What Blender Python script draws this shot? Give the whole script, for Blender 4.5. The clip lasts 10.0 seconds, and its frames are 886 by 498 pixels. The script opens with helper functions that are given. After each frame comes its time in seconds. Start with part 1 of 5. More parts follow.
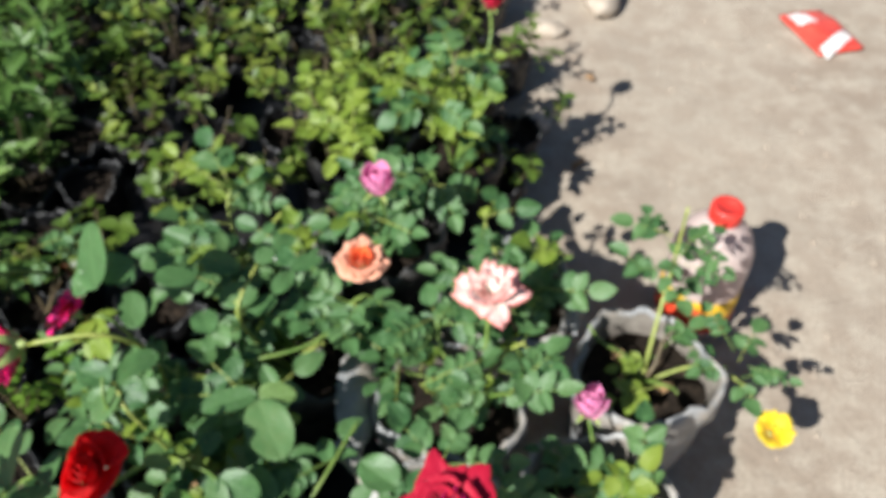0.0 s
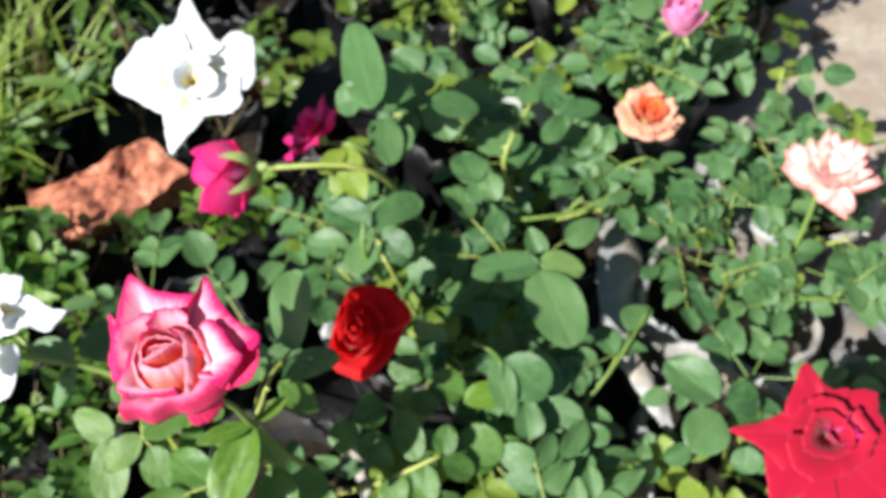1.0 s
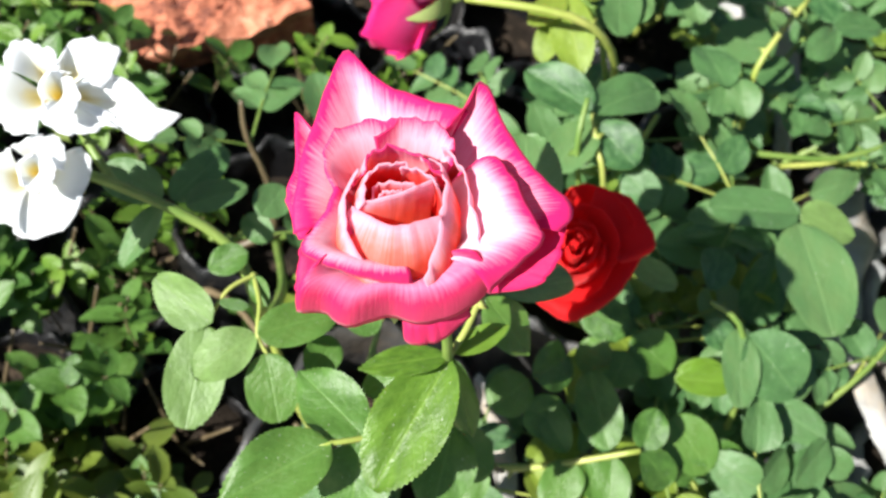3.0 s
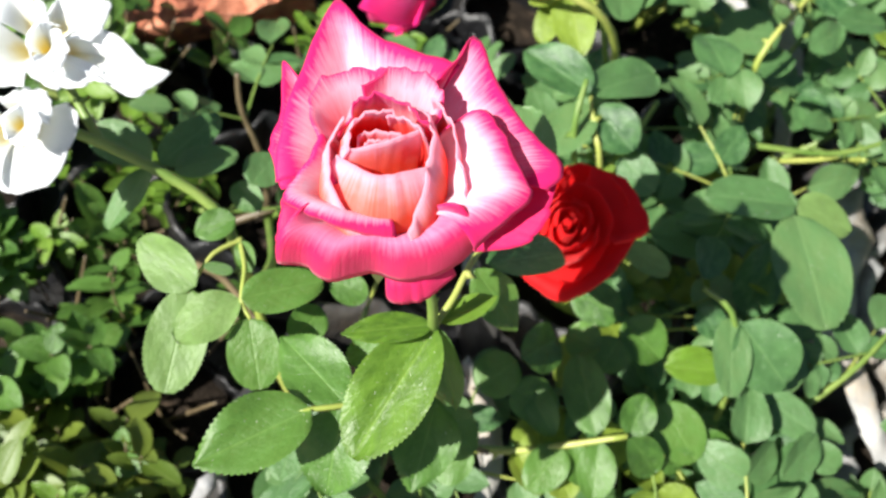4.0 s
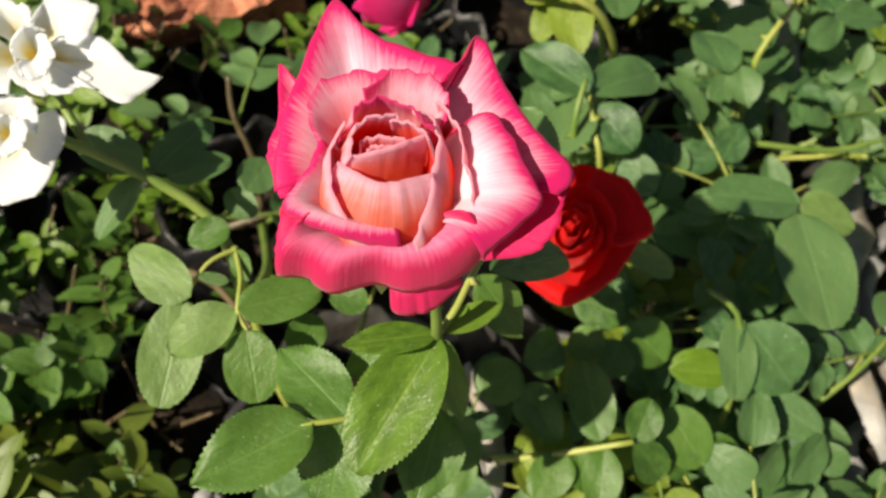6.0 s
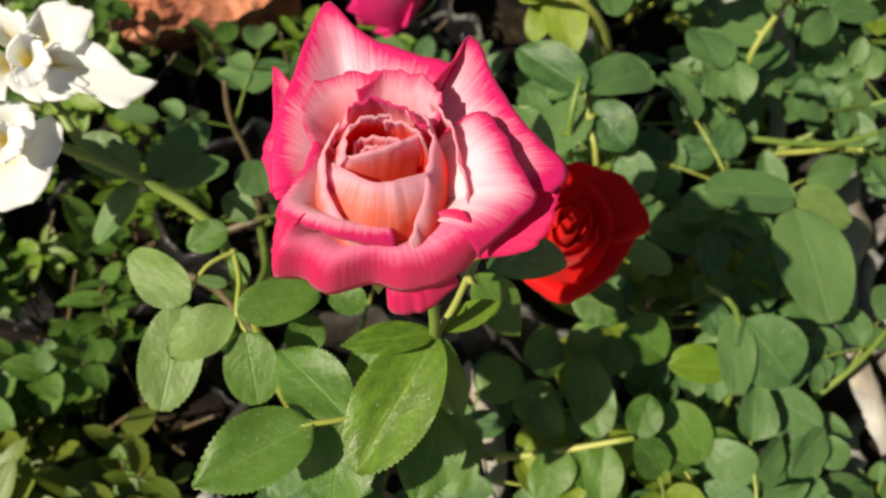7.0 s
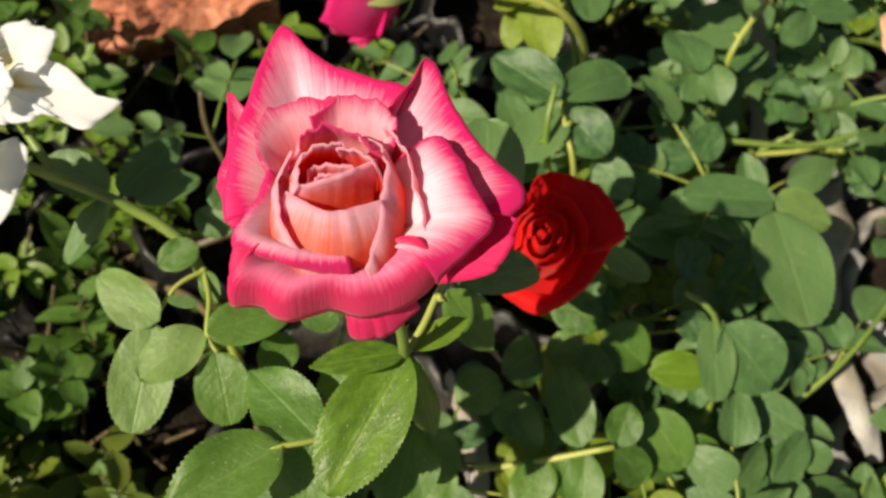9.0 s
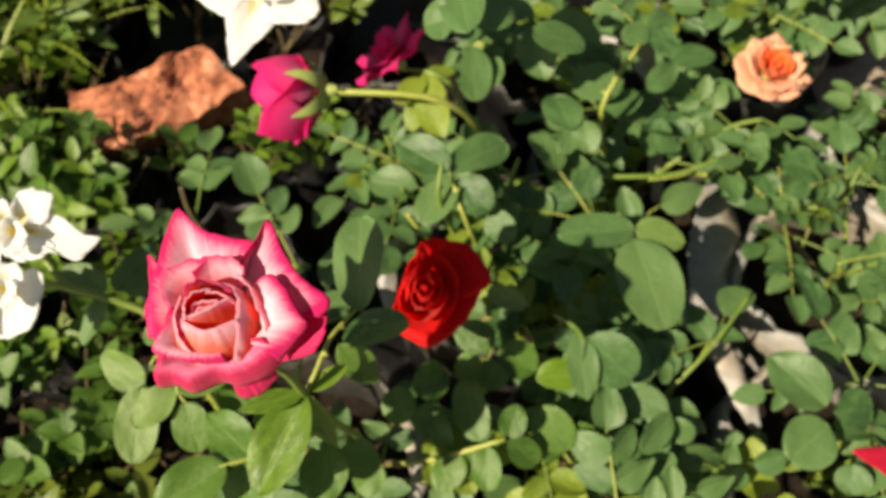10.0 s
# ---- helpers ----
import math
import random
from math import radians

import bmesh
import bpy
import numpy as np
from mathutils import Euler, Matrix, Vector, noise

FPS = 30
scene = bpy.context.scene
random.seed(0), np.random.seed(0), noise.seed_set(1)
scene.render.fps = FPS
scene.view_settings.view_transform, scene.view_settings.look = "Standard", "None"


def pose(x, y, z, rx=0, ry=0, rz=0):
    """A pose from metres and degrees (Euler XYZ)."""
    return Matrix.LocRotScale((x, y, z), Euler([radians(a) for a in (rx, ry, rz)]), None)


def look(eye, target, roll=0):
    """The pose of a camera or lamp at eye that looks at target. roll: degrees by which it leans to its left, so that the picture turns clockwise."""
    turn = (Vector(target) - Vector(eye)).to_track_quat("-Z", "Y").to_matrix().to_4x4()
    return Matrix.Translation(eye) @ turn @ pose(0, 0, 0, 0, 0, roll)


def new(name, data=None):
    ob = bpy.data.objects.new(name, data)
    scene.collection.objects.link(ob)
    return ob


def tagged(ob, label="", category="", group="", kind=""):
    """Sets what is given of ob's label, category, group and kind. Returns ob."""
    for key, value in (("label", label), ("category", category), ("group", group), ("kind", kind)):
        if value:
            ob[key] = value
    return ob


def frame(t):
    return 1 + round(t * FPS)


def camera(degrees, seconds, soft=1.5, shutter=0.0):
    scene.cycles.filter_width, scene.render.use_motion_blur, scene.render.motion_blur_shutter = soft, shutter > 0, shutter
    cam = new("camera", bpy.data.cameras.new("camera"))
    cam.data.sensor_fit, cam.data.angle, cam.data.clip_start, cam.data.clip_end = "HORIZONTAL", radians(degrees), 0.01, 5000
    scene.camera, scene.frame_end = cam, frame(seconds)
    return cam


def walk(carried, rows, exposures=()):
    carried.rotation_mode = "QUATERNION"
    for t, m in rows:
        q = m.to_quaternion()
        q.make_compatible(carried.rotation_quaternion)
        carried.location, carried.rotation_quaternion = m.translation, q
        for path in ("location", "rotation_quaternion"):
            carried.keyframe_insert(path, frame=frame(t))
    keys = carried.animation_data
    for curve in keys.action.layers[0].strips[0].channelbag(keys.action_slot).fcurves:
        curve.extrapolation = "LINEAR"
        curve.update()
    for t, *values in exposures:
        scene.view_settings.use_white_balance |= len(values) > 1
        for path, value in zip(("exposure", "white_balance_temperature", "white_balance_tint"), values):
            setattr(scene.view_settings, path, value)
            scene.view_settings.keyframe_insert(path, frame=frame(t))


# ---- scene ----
cam = camera(55.4, 10.0, soft=2.4)
cam.data.dof.use_dof, cam.data.dof.focus_distance, cam.data.dof.aperture_fstop = True, 0.27, 14.0
PATH = [
    (0, (-0.072, -0.059, 1.207), (0.037, 1.31, -0.247), 2.0),
    (0.3, (-0.186, -0.028, 1.147), (-0.093, 1.284, -0.36), 4.0),
    (0.5, (-0.237, 0.002, 1.116), (-0.183, 1.234, -0.458), 4.3),
    (0.6, (-0.274, 0.017, 1.082), (-0.217, 1.223, -0.513), 4.9),
    (1, (-0.358, 0.061, 1.015), (-0.321, 1.202, -0.627), 6.7),
    (1.5, (-0.454, 0.131, 0.889), (-0.424, 1.256, -0.764), 10.0),
    (2, (-0.479, 0.157, 0.827), (-0.442, 1.263, -0.84), 13.5),
    (2.5, (-0.492, 0.152, 0.793), (-0.445, 1.234, -0.889), 17.3),
    (3, (-0.496, 0.137, 0.781), (-0.442, 1.183, -0.923), 19.9),
    (3.2, (-0.494, 0.134, 0.772), (-0.438, 1.166, -0.94), 20.7),
    (4.5, (-0.487, 0.13, 0.767), (-0.424, 1.183, -0.932), 22.4),
    (5, (-0.489, 0.137, 0.76), (-0.42, 1.189, -0.939), 22.5),
    (5.5, (-0.493, 0.137, 0.76), (-0.417, 1.188, -0.939), 22.5),
    (7, (-0.491, 0.136, 0.762), (-0.415, 1.189, -0.938), 21.1),
    (7.5, (-0.495, 0.135, 0.76), (-0.411, 1.183, -0.942), 21.4),
    (8, (-0.495, 0.139, 0.757), (-0.406, 1.183, -0.947), 21.5),
    (8.5, (-0.49, 0.145, 0.758), (-0.395, 1.191, -0.944), 21.5),
    (9, (-0.483, 0.147, 0.766), (-0.393, 1.196, -0.934), 20.8),
    (9.5, (-0.463, 0.139, 0.828), (-0.404, 1.164, -0.889), 17.6),
    (10, (-0.399, 0.123, 0.937), (-0.419, 1.128, -0.791), 9.8),
]
walk(cam, [(t, look(eye, target, roll)) for t, eye, target, roll in PATH],
     [(0, 0.82, 5800, 10), (1.0, 0.99, 5850, 10), (2.5, 1.22, 5950, 10), (4.5, 1.19, 6150, 10), (5.0, 1.16, 6350, 10), (5.5, 0.82, 6800, 10), (7.0, 0.44, 7300, 10), (9.0, 0.44, 7400, 10), (9.5, 0.46, 7600, 10), (10, 0.64, 7900, 10)])

# ---- light ----
SUN_ELEVATION, SUN_HEADING = 41.0, 41.5   # the light travels towards this heading from +x to +y
world = bpy.data.worlds.new("sky")
scene.world = world
world.use_nodes = True
wn = world.node_tree.nodes
sky = wn.new("ShaderNodeTexSky")
sky.sky_type, sky.sun_disc = "NISHITA", False
sky.sun_elevation, sky.sun_rotation = radians(SUN_ELEVATION), radians(270 - SUN_HEADING - 0)
world.node_tree.links.new(sky.outputs[0], wn["Background"].inputs[0])
wn["Background"].inputs[1].default_value = 0.035
sun = new("sun", bpy.data.lights.new("sun", "SUN"))
sun.data.energy, sun.data.angle, sun.data.color = 5.0, radians(0.6), (1.0, 0.93, 0.80)
sh, ch = math.sin(radians(SUN_HEADING)), math.cos(radians(SUN_HEADING))
se, ce = math.sin(radians(SUN_ELEVATION)), math.cos(radians(SUN_ELEVATION))
sun.matrix_world = look((0, 0, 5), (ch * ce, sh * ce, 5 - se))


# ---- materials ----
class Mat:
    """A node material with short ways to add nodes."""

    def __init__(self, name, roughness=0.6, metallic=0.0):
        self.m = bpy.data.materials.new(name)
        self.m.use_nodes = True
        self.n, self.l = self.m.node_tree.nodes, self.m.node_tree.links
        self.b = self.n["Principled BSDF"]
        self.b.inputs["Roughness"].default_value = roughness
        self.b.inputs["Metallic"].default_value = metallic

    def add(self, kind, **values):
        node = self.n.new(kind)
        for k, v in values.items():
            node.inputs[k.replace("_", " ")].default_value = v
        return node

    def link(self, a, b):
        self.l.new(a, b)

    def coords(self, which="Object"):
        return self.n.new("ShaderNodeTexCoord").outputs[which]

    def noise(self, scale, detail=4.0, rough=0.55, vec=None):
        node = self.add("ShaderNodeTexNoise", Scale=scale, Detail=detail, Roughness=rough)
        self.link(vec or self.coords(), node.inputs["Vector"])
        return node.outputs["Fac"]

    def ramp(self, fac, *stops):
        node = self.n.new("ShaderNodeValToRGB")
        e = node.color_ramp.elements
        while len(e) < len(stops):
            e.new(0.5)
        for el, (p, c) in zip(e, stops):
            el.position, el.color = p, (*c, 1) if len(c) == 3 else c
        self.link(fac, node.inputs[0])
        return node.outputs[0]

    def mix(self, fac, a, b, blend="MIX"):
        node = self.n.new("ShaderNodeMix")
        node.data_type, node.blend_type = "RGBA", blend
        for sock, v in ((node.inputs[0], fac), (node.inputs[6], a), (node.inputs[7], b)):
            if isinstance(v, (int, float)):
                sock.default_value = v
            elif isinstance(v, tuple):
                sock.default_value = (*v, 1)
            else:
                self.link(v, sock)
        return node.outputs[2]

    def math(self, op, a, b=0.0, c=0.0):
        node = self.n.new("ShaderNodeMath")
        node.operation = op
        for sock, v in zip(node.inputs, (a, b, c)):
            if isinstance(v, (int, float)):
                sock.default_value = v
            else:
                self.link(v, sock)
        return node.outputs[0]

    def colour(self, sock):
        self.link(sock, self.b.inputs["Base Color"])
        return self

    def bump(self, height, strength=0.3, distance=0.002):
        node = self.add("ShaderNodeBump", Strength=strength, Distance=distance)
        self.link(height, node.inputs["Height"])
        self.link(node.outputs[0], self.b.inputs["Normal"])
        return self

    def shine(self, colour, amount):
        """Lets part of the light shine through a thin sheet."""
        t = self.n.new("ShaderNodeBsdfTranslucent")
        self.link(colour, t.inputs[0])
        mixer = self.n.new("ShaderNodeMixShader")
        mixer.inputs[0].default_value = amount
        self.link(self.b.outputs[0], mixer.inputs[1])
        self.link(t.outputs[0], mixer.inputs[2])
        self.link(mixer.outputs[0], self.n["Material Output"].inputs[0])
        return self

    def uv(self):
        sep = self.n.new("ShaderNodeSeparateXYZ")
        self.link(self.coords("UV"), sep.inputs[0])
        return sep.outputs[0], sep.outputs[1]

    def random(self):
        return self.n.new("ShaderNodeObjectInfo").outputs["Random"]


def leaf_material(name, dark, mid, light, gloss=0.46, glow=0.27, veins=0.7, dust=0.15):
    a = Mat(name, gloss)
    u, v = a.uv()
    across = a.math("ABSOLUTE", a.math("SUBTRACT", u, 0.5))
    r = a.random()
    isl = a.n.new("ShaderNodeNewGeometry").outputs["Random Per Island"]
    pick = a.math("FRACT", a.math("ADD", a.math("MULTIPLY", r, 0.8), a.math("MULTIPLY", isl, 0.6)))
    base = a.ramp(pick, (0.0, dark), (0.5, mid), (1.0, light))
    base = a.mix(a.ramp(a.noise(4.5, 4), (0.4, (0, 0, 0)), (0.75, (1, 1, 1))), base, tuple(min(1, 1.35 * c) for c in mid), "MIX")
    midrib = a.ramp(across, (0.0, (1, 1, 1)), (0.035, (0, 0, 0)))
    side = a.math("SINE", a.math("MULTIPLY", a.math("ADD", a.math("SUBTRACT", v, a.math("MULTIPLY", a.math("POWER", across, 1.4), 0.75)), a.math("MULTIPLY", a.noise(3, 2), 0.06)), 56.0))
    sidev = a.ramp(side, (0.86, (0, 0, 0)), (1.0, (1, 1, 1)))
    vein = a.math("MAXIMUM", midrib, a.math("MULTIPLY", sidev, 0.26))
    pale = tuple(min(1, 1.5 * c + 0.02) for c in light)
    col = a.mix(a.math("MULTIPLY", vein, 0.45 * veins), base, pale)
    dusty = a.ramp(a.noise(9, 5, 0.75), (0.50, (0, 0, 0)), (0.85, (1, 1, 1)))
    col = a.mix(a.math("MULTIPLY", dusty, dust), col, (0.31, 0.335, 0.22))
    rim = a.ramp(across, (0.455, (0, 0, 0)), (0.5, (1, 1, 1)))
    col = a.mix(a.math("MULTIPLY", rim, 0.18), col, pale)
    spots = a.ramp(a.noise(2.6, 4, 0.6), (0.70, (0, 0, 0)), (0.76, (1, 1, 1)))
    col = a.mix(a.math("MULTIPLY", spots, 0.55), col, (0.19, 0.13, 0.045))
    specks = a.ramp(a.noise(36, 1, 0.4), (0.745, (0, 0, 0)), (0.77, (1, 1, 1)))
    col = a.mix(a.math("MULTIPLY", specks, 0.5), col, (0.7, 0.7, 0.66))
    a.colour(col)
    swell = a.math("ADD", a.math("MULTIPLY", a.noise(3.2, 2), 2.2), a.math("MULTIPLY", a.noise(24, 4), 0.6))
    a.bump(a.math("SUBTRACT", swell, a.math("MULTIPLY", vein, 0.45)), 0.38, 0.0017)
    a.b.inputs["Specular IOR Level"].default_value = 0.5
    lit = a.mix(0.6, col, tuple(min(1, c * 1.6) for c in light))
    return a.shine(lit, glow).m


LEAF_ROSE = leaf_material("rose leaf", (0.028, 0.086, 0.026), (0.070, 0.154, 0.049), (0.120, 0.212, 0.070), 0.44, 0.27, 0.7, 0.08)
LEAF_HERO = leaf_material("mature leaf", (0.043, 0.105, 0.018), (0.068, 0.152, 0.024), (0.100, 0.190, 0.032), 0.42, 0.27, 0.9, 0.05)
LEAF_PALE = leaf_material("pale leaf", (0.105, 0.190, 0.050), (0.130, 0.220, 0.058), (0.155, 0.245, 0.068), 0.5, 0.27, 0.7, 0.12)
LEAF_FRESH = leaf_material("fresh leaf", (0.065, 0.135, 0.014), (0.105, 0.20, 0.018), (0.16, 0.26, 0.03), 0.38, 0.3, 0.9, 0.04)
LEAF_YOUNG = leaf_material("young leaf", (0.10, 0.17, 0.018), (0.16, 0.23, 0.024), (0.23, 0.29, 0.04), 0.46)
LEAF_SMALL = leaf_material("seedling leaf", (0.035, 0.08, 0.010), (0.085, 0.145, 0.016), (0.20, 0.235, 0.032), 0.48, 0.25, 0.5)
LEAF_LANCE = leaf_material("lance leaf", (0.045, 0.11, 0.018), (0.08, 0.155, 0.026), (0.14, 0.22, 0.045), 0.48, 0.25, 0.5)

def stem_material(name, a_col, b_col):
    a = Mat(name, 0.45)
    a.colour(a.ramp(a.noise(35), (0.35, a_col), (0.7, b_col)))
    return a.bump(a.noise(400, 2), 0.2, 0.0006).m


STEM = stem_material("green cane", (0.10, 0.18, 0.03), (0.20, 0.27, 0.06))
STEM_YELLOW = stem_material("yellow green cane", (0.24, 0.30, 0.05), (0.36, 0.38, 0.10))
STEM_BROWN = stem_material("woody stem", (0.10, 0.075, 0.04), (0.17, 0.13, 0.07))
CALYX = stem_material("calyx", (0.22, 0.30, 0.07), (0.35, 0.42, 0.14))


def petal_material(name, base, body, rim, rim_at=0.75, streak=0.5, rough=0.5, glow=0.3, side=0.35, spread=0.2, hem=0.0):
    """Colours from the claw at v = 0 to the rim, with fine streaks that run along the petal."""
    a = Mat(name, rough)
    u, v = a.uv()
    across = a.math("ABSOLUTE", a.math("SUBTRACT", u, 0.5))
    at = a.n.new("ShaderNodeCombineXYZ")
    a.link(a.math("MULTIPLY", u, 70.0), at.inputs[0])
    a.link(a.math("MULTIPLY", v, 1.6), at.inputs[1])
    a.link(a.math("MULTIPLY", a.random(), 40.0), at.inputs[2])
    fine = a.add("ShaderNodeTexNoise", Scale=1.6, Detail=5.0, Roughness=0.6)
    a.link(at.outputs[0], fine.inputs["Vector"])
    blotch = a.noise(70, 3)
    edge = a.math("ADD", v, a.math("MULTIPLY", a.math("POWER", a.math("MULTIPLY", across, 2.0), 4.0), side))
    edge = a.math("ADD", edge, a.math("MULTIPLY", a.math("SUBTRACT", fine.outputs["Fac"], 0.5), streak))
    edge = a.math("ADD", edge, a.math("MULTIPLY", a.math("SUBTRACT", blotch, 0.5), 0.25))
    col = a.ramp(edge, (max(0.02, rim_at - spread * 3), base), (rim_at - spread, body), (min(1.0, rim_at + spread), rim))
    if hem:
        line = a.ramp(a.math("ADD", v, a.math("MULTIPLY", a.math("SUBTRACT", blotch, 0.5), 0.05)), (0.95, (0, 0, 0)), (1.0, (1, 1, 1)))
        col = a.mix(a.math("MULTIPLY", line, hem), col, (0.62, 0.02, 0.14))
    a.colour(col)
    a.bump(fine.outputs["Fac"], 0.4, 0.0008)
    a.b.inputs["Sheen Weight"].default_value = 0.12
    a.b.inputs["Specular IOR Level"].default_value = 0.3
    return a.shine(col, glow).m


PINK = (0.80, 0.05, 0.26)
P_HERO_MID = petal_material("blush petal with cerise rim", (0.93, 0.32, 0.38), (0.96, 0.62, 0.74), PINK, 0.93, 0.42, 0.5, 0.5, 0.3, 0.15, 0.5)
P_HERO_OUT = petal_material("white petal with broad cerise rim", (0.96, 0.91, 0.95), (0.95, 0.72, 0.85), (0.80, 0.018, 0.20), 0.77, 0.30, 0.5, 0.42, 0.22, 0.17, 0.5)
P_HERO_LIP = petal_material("cerise petal", (0.95, 0.76, 0.84), (0.89, 0.32, 0.52), (0.78, 0.018, 0.15), 0.58, 0.34, 0.5, 0.38)
P_HERO_IN = petal_material("orange red petal", (0.92, 0.05, 0.03), (0.95, 0.15, 0.12), (0.96, 0.56, 0.68), 0.91, 0.2, 0.5, 0.6, 0.2, 0.06)
P_HERO_BACK = petal_material("salmon petal with a pale edge", (0.92, 0.13, 0.05), (0.95, 0.31, 0.25), (0.96, 0.64, 0.76), 0.91, 0.2, 0.5, 0.55, 0.12, 0.06, 0.35)
P_RED = petal_material("scarlet petal", (0.80, 0.008, 0.008), (0.84, 0.008, 0.010), (0.86, 0.010, 0.014), 0.7, 0.2, 0.6, 0.55)
P_CRIMSON = petal_material("crimson petal", (0.50, 0.02, 0.09), (0.48, 0.005, 0.040), (0.46, 0.004, 0.032), 0.6, 0.35, 0.6, 0.22)
P_MAGENTA = petal_material("magenta petal", (0.95, 0.34, 0.60), (0.96, 0.10, 0.45), (0.94, 0.03, 0.33), 0.75, 0.4, 0.5, 0.6)
P_WHITE = petal_material("white petal", (0.86, 0.70, 0.16), (0.88, 0.89, 0.86), (0.88, 0.90, 0.92), 0.55, 0.12, 0.5, 0.5, 0.35, 0.16)
P_ORANGE = petal_material("orange petal", (0.85, 0.07, 0.01), (0.90, 0.12, 0.02), (0.90, 0.22, 0.07), 0.85, 0.2)
P_PEACH = petal_material("peach outer petal", (0.86, 0.25, 0.10), (0.88, 0.42, 0.24), (0.88, 0.48, 0.32), 0.7, 0.3)
P_SALMON = petal_material("salmon petal", (0.95, 0.86, 0.76), (0.94, 0.72, 0.66), (0.90, 0.34, 0.30), 0.92, 0.4, 0.5, 0.35, 0.3, 0.14)
P_ROSE = petal_material("light pink petal", (0.94, 0.82, 0.86), (0.90, 0.50, 0.68), (0.86, 0.30, 0.56), 0.66, 0.35)
P_YELLOW = petal_material("yellow petal", (0.85, 0.42, 0.01), (0.86, 0.60, 0.01), (0.86, 0.66, 0.02), 0.6, 0.1)


def ground_material():
    a = Mat("sandy earth", 0.95)
    c = a.ramp(a.noise(2.2, 6), (0.3, (0.28, 0.22, 0.165)), (0.7, (0.38, 0.315, 0.245)))
    c = a.mix(a.ramp(a.noise(14, 5, 0.65), (0.42, (0, 0, 0)), (0.62, (1, 1, 1))), c, (0.41, 0.35, 0.275))
    c = a.mix(a.ramp(a.noise(160, 3, 0.7), (0.3, (1, 1, 1)), (0.46, (0, 0, 0))), c, (0.24, 0.19, 0.14))
    a.colour(c)
    h = a.math("ADD", a.math("MULTIPLY", a.noise(9, 4), 2.0), a.noise(120, 4, 0.7))
    return a.bump(h, 0.55, 0.006).m


def soil_material():
    a = Mat("potting soil", 0.95)
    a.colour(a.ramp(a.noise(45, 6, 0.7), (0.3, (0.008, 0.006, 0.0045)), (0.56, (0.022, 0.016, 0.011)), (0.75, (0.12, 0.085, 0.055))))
    a.b.inputs["Specular IOR Level"].default_value = 0.15
    return a.bump(a.noise(90, 5, 0.7), 0.9, 0.006).m


def plastic_material(name, a_col, b_col, rough, scale=25.0, creases=0.5, stains=None):
    a = Mat(name, rough)
    c = a.ramp(a.noise(scale, 5, 0.6), (0.35, a_col), (0.7, b_col))
    if stains:
        c = a.mix(a.ramp(a.noise(11, 5, 0.7), (0.5, (0, 0, 0)), (0.68, (1, 1, 1))), c, stains)
    a.colour(c)
    return a.bump(a.noise(38, 6, 0.65), creases, 0.005).m


GROUND, SOIL = ground_material(), soil_material()
BLACK_POLY = plastic_material("black polythene", (0.004, 0.004, 0.005), (0.009, 0.009, 0.010), 0.40, 25, 0.8, (0.018, 0.016, 0.014))
WHITE_POLY = plastic_material("white polythene", (0.22, 0.225, 0.23), (0.36, 0.35, 0.335), 0.4, 30, 0.8, (0.33, 0.27, 0.20))
# Dark copy of the white polythene: shade under the leaves put into the colour.
SHADED_POLY = plastic_material("white polythene darkened as shade", (0.03, 0.03, 0.032), (0.055, 0.053, 0.05), 0.45, 30, 0.6, (0.07, 0.058, 0.045))
LINING = plastic_material("dusty lining", (0.16, 0.14, 0.12), (0.30, 0.27, 0.23), 0.5, 30, 0.5)


# ---- mesh helpers ----
AT = {}


def mesh_of(name, verts, faces, mats, uvs=None, slots=None, smooth=True):
    me = bpy.data.meshes.new(name)
    me.from_pydata([tuple(map(float, v)) for v in verts], [], faces)
    for m in mats:
        me.materials.append(m)
    if uvs is not None:
        layer = me.uv_layers.new(name="UVMap")
        loops = np.empty(len(me.loops), dtype=np.int32)
        me.loops.foreach_get("vertex_index", loops)
        layer.data.foreach_set("uv", np.asarray(uvs, dtype=np.float32)[loops].ravel())
    if slots is not None:
        me.polygons.foreach_set("material_index", np.asarray(slots, dtype=np.int32))
    me.polygons.foreach_set("use_smooth", [smooth] * len(me.polygons))
    me.update()
    return me


def thing(name, place, label, category, group="", kind=""):
    ob = new(name)
    ob.empty_display_size = 0.02
    ob.location = place
    AT[ob.name] = Matrix.Translation(place)
    return tagged(ob, label, category, group, kind)


def part(name, me, parent, m=None, label=""):
    """One mesh object under a thing or a part; m is its pose in the world."""
    ob = new(name, me)
    m = m or AT[parent.name].copy()
    ob.parent = parent
    ob.matrix_basis = AT[parent.name].inverted() @ m
    AT[ob.name] = m
    if label:
        ob["label"] = label
    return ob


def solid(name, me, m, label, category, group="", kind=""):
    ob = new(name, me)
    ob.matrix_world = m
    AT[ob.name] = m
    return tagged(ob, label, category, group, kind)


def grid_faces(nv, nu, start=0, flip=False, wrap=False):
    out = []
    for i in range(nv - 1):
        for j in range(nu if wrap else nu - 1):
            k = (j + 1) % nu
            q = (start + i * nu + j, start + i * nu + k, start + (i + 1) * nu + k, start + (i + 1) * nu + j)
            out.append(q[::-1] if flip else q)
    return out


